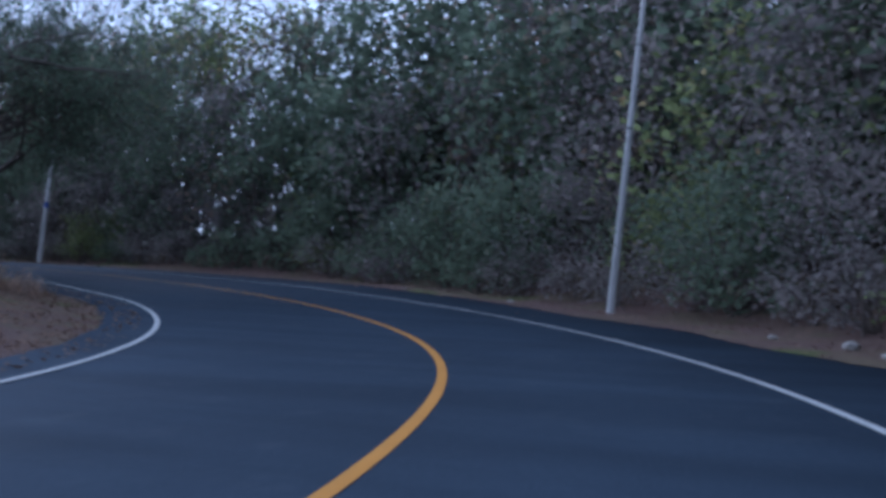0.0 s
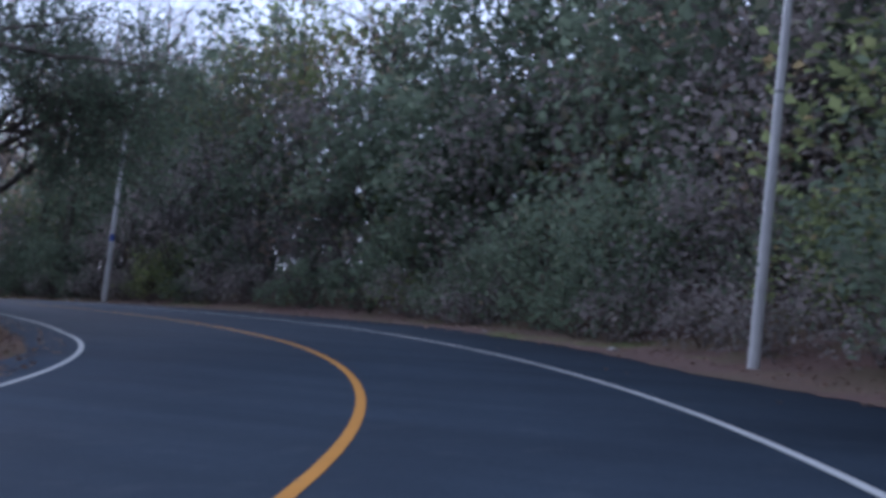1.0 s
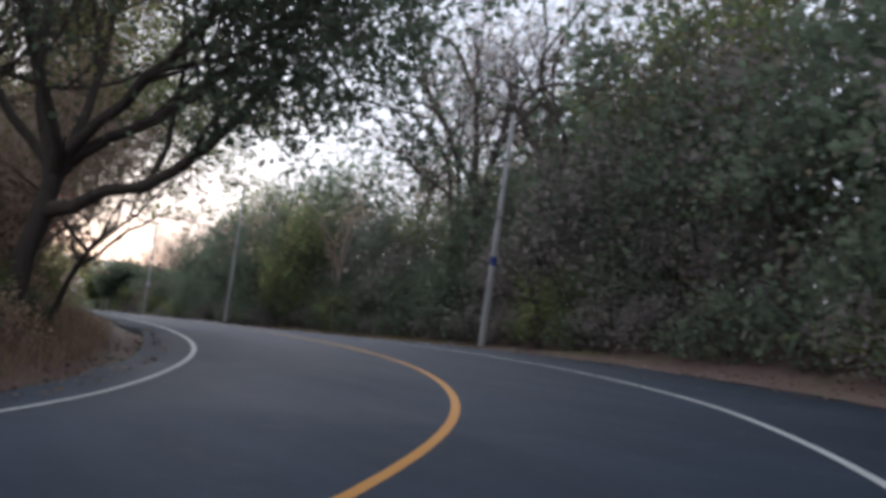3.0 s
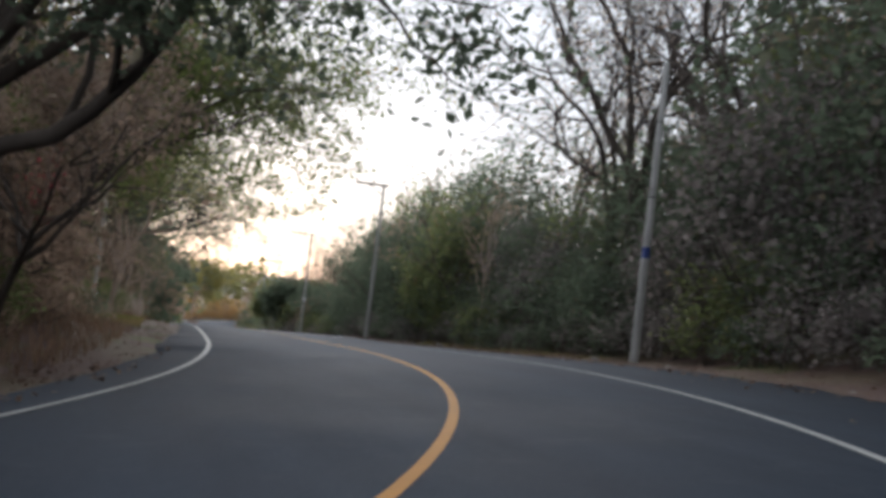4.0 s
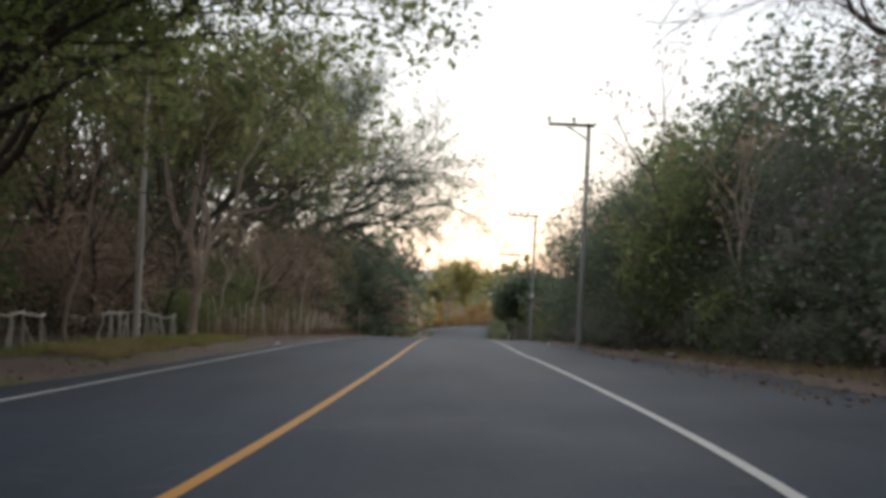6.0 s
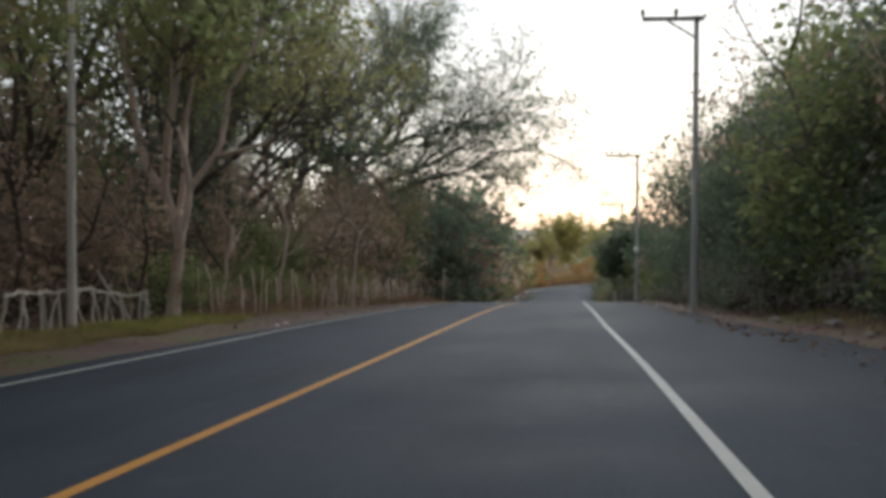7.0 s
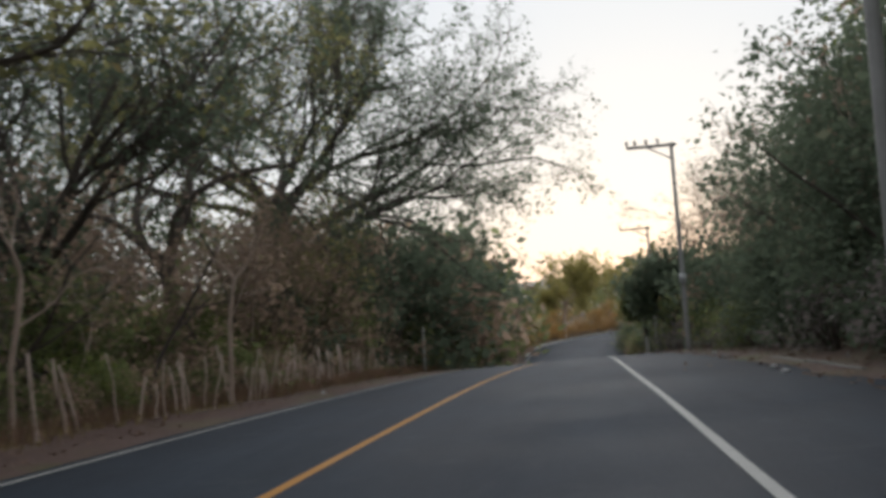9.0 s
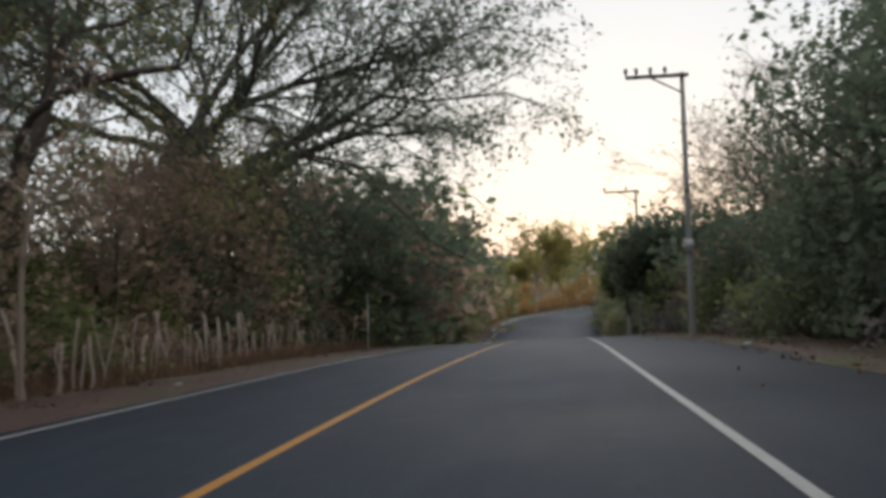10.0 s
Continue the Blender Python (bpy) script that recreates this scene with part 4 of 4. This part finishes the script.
    row(200, 270, 5.5, 18, 28, HIGH, (2, 3, 4), (0.6, 0.85), 43, -1)


set_plants()

for ob in hidden:
    for o in (*ob.children_recursive, ob):
        bpy.data.objects.remove(o)


# ---- stick fences ----
def stick(rng, a, b, r0, r1, n=3):
    pts = np.linspace(a, b, n + 1) + np.concatenate([[np.zeros(3)], rng.normal(size=(n, 3)) * 0.028])
    return tubes([(np.vstack([pts, pts[-1] + (pts[-1] - pts[-2]) * 0.02]), [*np.linspace(r0, r1, n + 1), 0.003], 6)])


def build_rail_fence(s0, s1, d0, d1, seed, high=0.95):
    """Crooked uprights and slanting sticks under one top rail."""
    rng = np.random.default_rng(seed)
    fence = tagged(new("stick_fence"), "pale weathered stick fence with a crooked top rail", "fence", "stick fences")
    s = s0
    tops = []
    while s <= s1:
        d = np.interp(s, [s0, s1], [d0, d1])
        q = ground_at(s, d)
        lean = rng.normal(size=3) * [0.05, 0.05, 0]
        top = q + [0, 0, high * rng.uniform(0.95, 1.08)] + lean
        part("upright", mesh_from("upright", *stick(rng, q - [0, 0, 0.1], top, 0.045, 0.035), STICK_PALE, True), fence)
        tops.append(top - [0, 0, 0.05])
        if rng.random() < 0.85:
            q2 = ground_at(s + rng.uniform(0.25, 0.7) * rng.choice([-1, 1]), d + 0.05)
            part("slanting_stick", mesh_from("slant", *stick(rng, q2 - [0, 0, 0.05], top - [0, 0, 0.08], 0.032, 0.022), STICK_PALE, True), fence)
        s += rng.uniform(0.55, 0.95)
    for a, b in zip(tops, tops[1:]):
        u = (b - a) * 0.06
        part("rail", mesh_from("rail", *stick(rng, a - u, b + u, 0.04, 0.034), STICK_PALE, True), fence)
    return fence


def build_stake_fence(s0, s1, d0, d1, seed, gap, lo, hi):
    """A row of rough stakes of uneven height."""
    rng = np.random.default_rng(seed)
    fence = tagged(new("stake_fence"), "row of rough weathered wooden stakes along the verge", "fence", "stake fences")
    s = s0
    while s <= s1:
        d = np.interp(s, [s0, s1], [d0, d1]) + rng.normal() * 0.12
        q = ground_at(s, d)
        h = rng.uniform(lo, hi)
        top = q + [*(rng.normal(size=2) * 0.15 * h), h]
        r = rng.uniform(0.021, 0.04)
        part("stake", mesh_from("stake", *stick(rng, q - [0, 0, 0.12], top, r, r * 0.8), STICK, True), fence)
        s += gap * rng.uniform(0.5, 1.6)
    return fence


def set_fences():
    build_rail_fence(68.5, 77.6, -10.1, -9.0, 5, 0.85)
    build_rail_fence(81.5, 88.6, -8.9, -8.3, 6, 0.85)
    build_stake_fence(90.5, 110, -7.6, -6.8, 7, 0.85, 0.7, 1.6)
    build_stake_fence(110, 132, -6.8, -7.3, 8, 0.48, 0.8, 1.6)
    build_stake_fence(133, 146, -7.3, -7.7, 9, 0.9, 0.7, 1.3)


set_fences()


# ---- grass, fallen leaves and loose things ----
def build_grass(name, label, spots, seed, mat, size):
    rng = np.random.default_rng(seed)
    cs = []
    for s0, s1, d0, d1, n in spots:
        q = on_road(rng.uniform(s0, s1, n), rng.uniform(d0, d1, n))
        q[:, 2] = ground_z(q[:, 0], q[:, 1])
        cs.append(q)
    c = np.concatenate(cs)
    n = len(c)
    h = size * rng.uniform(0.4, 1.3, n)
    a = rng.uniform(0, 2 * np.pi, n)
    tip = np.stack([np.cos(a), np.sin(a), 0 * a], -1) * (h * rng.uniform(0.1, 0.7, n))[:, None] + np.stack([0 * a, 0 * a, h], -1)
    side = np.stack([-np.sin(a), np.cos(a), 0 * a], -1) * 0.012
    v = np.stack([c - side, c + side, c + tip * 0.6 + side * 0.7 + [0, 0, 0.03], c + tip], 1).reshape(-1, 3)
    ob = new(name, mesh_from(name, v, np.arange(4 * n).reshape(n, 4), mat))
    tagged(ob, label, "grass", kind="stuff")


def build_fallen_leaves(spots, seed):
    rng = np.random.default_rng(seed)
    cs = []
    for s0, s1, d0, d1, n in spots:
        q = on_road(rng.uniform(s0, s1, n), rng.uniform(d0, d1, n))
        s, d = road_place(q[:, 0], q[:, 1])
        paved = (d < line_at(PAVED_RIGHT, s) - 0.2) & (d > -line_at(PAVED_LEFT, s) + 0.2)
        q[:, 2] = np.where(paved, q[:, 2] + 0.012, ground_z(q[:, 0], q[:, 1]) + 0.03)
        cs.append(q)
    c = np.concatenate(cs)
    v, f = leaves(rng, c, 0.11, 0.7, 0.12)
    tagged(new("fallen_leaves", mesh_from("fallen_leaves", v, f, LITTER_LEAF)), "dry brown leaves fallen along the verges", "leaf litter", kind="stuff")


def set_loose():
    build_grass("dry_grass", "dry yellowish grass on the verge", [(74, 91, -8.4, -6.2, 7000), (91, 150, -8.4, -6.4, 2200), (64, 96, 8.6, 9.8, 900), (198, 235, -8, -5, 2500)], 21, STRAW, 0.16)
    build_grass("green_grass", "green and yellow grass tufts at the fence", [(82, 91, -7.9, -6.3, 2600), (70, 82, -9.2, -7.6, 900)], 23, GRASS, 0.17)
    build_grass("russet_grass", "russet dry grass between the stakes and on the bank", [(90, 112, -8.4, -6.9, 1600), (112, 134, -8.3, -6.5, 4600), (134, 150, -8.2, -6.6, 1800), (30, 67, -9.5, -6.3, 3000)], 24, RUSSET, 0.42)
    build_fallen_leaves([(0, 50, -12, -5.5, 7000), (-10, 160, 6.0, 10, 7000), (-10, 160, 4.3, 6.2, 50), (0, 150, -9, -5, 5000)], 22)


set_loose()


def build_post(s, d, high, label):
    """A single pale post on the verge."""
    rng = np.random.default_rng(int(s))
    q = ground_at(s, d)
    v, f = stick(rng, q - [0, 0, 0.15], q + [0.03, 0.02, high], 0.048, 0.042, 4)
    tagged(new("fence_post", mesh_from("fence_post", v, f, WHITEWASH, True)), label, "post", "single posts")


def build_leaning_stick(a, b, label):
    rng = np.random.default_rng(77)
    v, f = stick(rng, a, b, 0.04, 0.03, 4)
    tagged(new("leaning_stick", mesh_from("leaning_stick", v, f, STICK_PALE, True)), label, "stick")


def lump(seed, size, flat):
    """An uneven stone or crumpled scrap."""
    rng = np.random.default_rng(seed)
    bm = bmesh.new()
    bmesh.ops.create_icosphere(bm, subdivisions=2, radius=size)
    for v in bm.verts:
        k = 1 + 0.25 * noise.noise(v.co * (2.2 / size) + Vector((seed, 0, 0))) + rng.uniform(-0.05, 0.05)
        v.co = Vector((v.co.x * k, v.co.y * k * 0.75, max(v.co.z * k * flat, -size * 0.2)))
    me = bpy.data.meshes.new("lump")
    bm.to_mesh(me)
    bm.free()
    return me


def put_lump(name, label, category, seed, s, d, size, flat, mat, group):
    me = lump(seed, size, flat)
    me.materials.append(mat)
    q = ground_at(s, d)
    paved = -line_at(PAVED_LEFT, s) < d < line_at(PAVED_RIGHT, s)
    z = on_road(s, d)[2] + 0.004 if paved else q[2] + 0.02
    ob = tagged(new(name, me), label, category, group)
    ob.matrix_world = pose(q[0], q[1], z + size * 0.12, 0, 0, seed * 47)


def build_concrete_edge(s0, s1):
    """Low pale lip along the edge of the paved shoulder, broken in places."""
    rng = np.random.default_rng(5)
    edge = tagged(new("concrete_edge"), "low broken concrete edging along the shoulder", "kerb", kind="structure")
    s = s0
    while s < s1:
        n = rng.uniform(0.9, 1.6)
        a = np.linspace(s, s + n, 5)
        p = line_at(PAVED_RIGHT, a) + 0.1 + rng.normal() * 0.02
        h = rng.uniform(0.015, 0.04)
        rows = [on_road(a, p + o, l) for o, l in ((-0.06, -0.1), (-0.055, h - 0.01), (-0.045, h), (0.045, h), (0.055, h - 0.01), (0.06, -0.1))]
        v = np.stack(rows, 1)
        k, m = len(rows), len(a)
        i, j = np.meshgrid(np.arange(m - 1), np.arange(k - 1), indexing="ij")
        c = (i * k + j).ravel()
        fs = [list(q) for q in np.stack([c, c + k, c + k + 1, c + 1], -1)] + [list(range(k)), list(range((m - 1) * k, m * k))[::-1]]
        part("edge_stone", mesh_from("edge_stone", v.reshape(-1, 3), fs, EDGE_STONE), edge)
        s += n + rng.choice([0.015, 0.02, 0.5])


def build_far_kerb(s0, s1):
    """A pale kerb of separate stones round the far bend."""
    kerb = tagged(new("far_kerb"), "pale concrete kerb round the far bend of the road", "kerb", kind="structure")
    v, f = box(0, 0, 0.0, 0.14, 1.5, 0.32)
    stone = mesh_from("kerb_stone", v, f, CONCRETE)
    for s in np.arange(s0, s1, 1.5):
        q = on_road(s, -line_at(PAVED_LEFT, s) - 0.02)
        part("kerb_stone", stone, kerb).matrix_world = pose(q[0], q[1], q[2], 0, 0, math.degrees(line_at(HEAD, s)))


def build_flower_bush(s, d):
    rng = np.random.default_rng(91)
    wood, leaf = bush_mesh(91, 3.4, 1.9, 60, 26, 0.16, 0.3)
    ob = plant("flowering_bush", "leafy bush with a few clusters of pink flowers", "bush", wood, leaf, BARK, LEAF_DRY, "")
    c = rng.normal(size=(9, 3)) * [0.6, 0.6, 0.45] + [0.9, -0.9, 2.5]
    pts = (c[:, None] + rng.normal(size=(9, 26, 3)) * 0.13).reshape(-1, 3)
    part("flowers", mesh_from("flowers", *leaves(rng, pts, 0.1, 0.9), LEAF_PINK), ob, "clusters of pink flowers")
    q = ground_at(s, d)
    ob.matrix_world = pose(q[0], q[1], q[2] - 0.05, 0, 0, 20)


def set_small_things():
    build_post(143.5, -6.7, 2.6, "single pale post on the verge")
    build_post(195.0, -7.0, 2.7, "single pale post on the verge")
    q = ground_at(87.4, -8.4)
    build_leaning_stick(q - [0, 0, 0.08], q + np.array([-0.85, -0.2, 1.35]), "long stick leaning against the fence rail")
    build_concrete_edge(98.5, 107.0)
    build_far_kerb(196.0, 236.0)
    build_flower_bush(54.5, -9.2)
    for i, (s, d, size) in enumerate(((124.3, -7.0, 0.16), (112.4, -5.05, 0.1), (88.9, -4.75, 0.12), (100.0, 5.95, 0.14), (102.0, 6.1, 0.12), (117.3, 6.7, 0.14), (87.2, -4.55, 0.12), (60.5, 6.2, 0.08))):
        put_lump("litter", "crumpled white litter lying beside the road", "litter", 11 + i, s, d, size * 0.65, 0.45, LITTER, "litter")
    for i, (s, d, size) in enumerate(((11.2, 7.4, 0.2), (9.4, 7.0, 0.12), (13.5, 7.2, 0.1), (42.0, -5.9, 0.1), (84.5, 8.5, 0.2), (80.5, 8.2, 0.14), (88.0, 7.9, 0.16), (33.0, 6.9, 0.1), (56.0, 7.4, 0.12), (47.0, 7.0, 0.09), (26.0, 6.8, 0.12), (62.5, 8.0, 0.14))):
        put_lump("stone", "grey-brown stone lying on the verge", "stone", 31 + i, s, d, size, 0.6, STONE, "stones on the verge")


def build_far_woods():
    """The low wooded skyline beyond the road's end."""
    rng = np.random.default_rng(99)
    n = 14000
    x = rng.uniform(-150, 150, n)
    y = 305 + rng.uniform(0, 40, n)
    top = 8.2 + 2.0 * np.sin(x * 0.11) + 1.6 * np.sin(x * 0.37 + 1) + 1.4 * np.sin(x * 0.9 + y * 0.3)
    z = ground_z(x, y) + rng.uniform(0, 1, n) ** 0.7 * top
    v, f = leaves(rng, np.stack([x, y, z], -1), 1.5, 0.9)
    tagged(new("far_woods", mesh_from("far_woods", v, f, LEAF_DULL)), "low green woods on the skyline beyond the road", "woods", kind="stuff")


build_far_woods()
set_small_things()
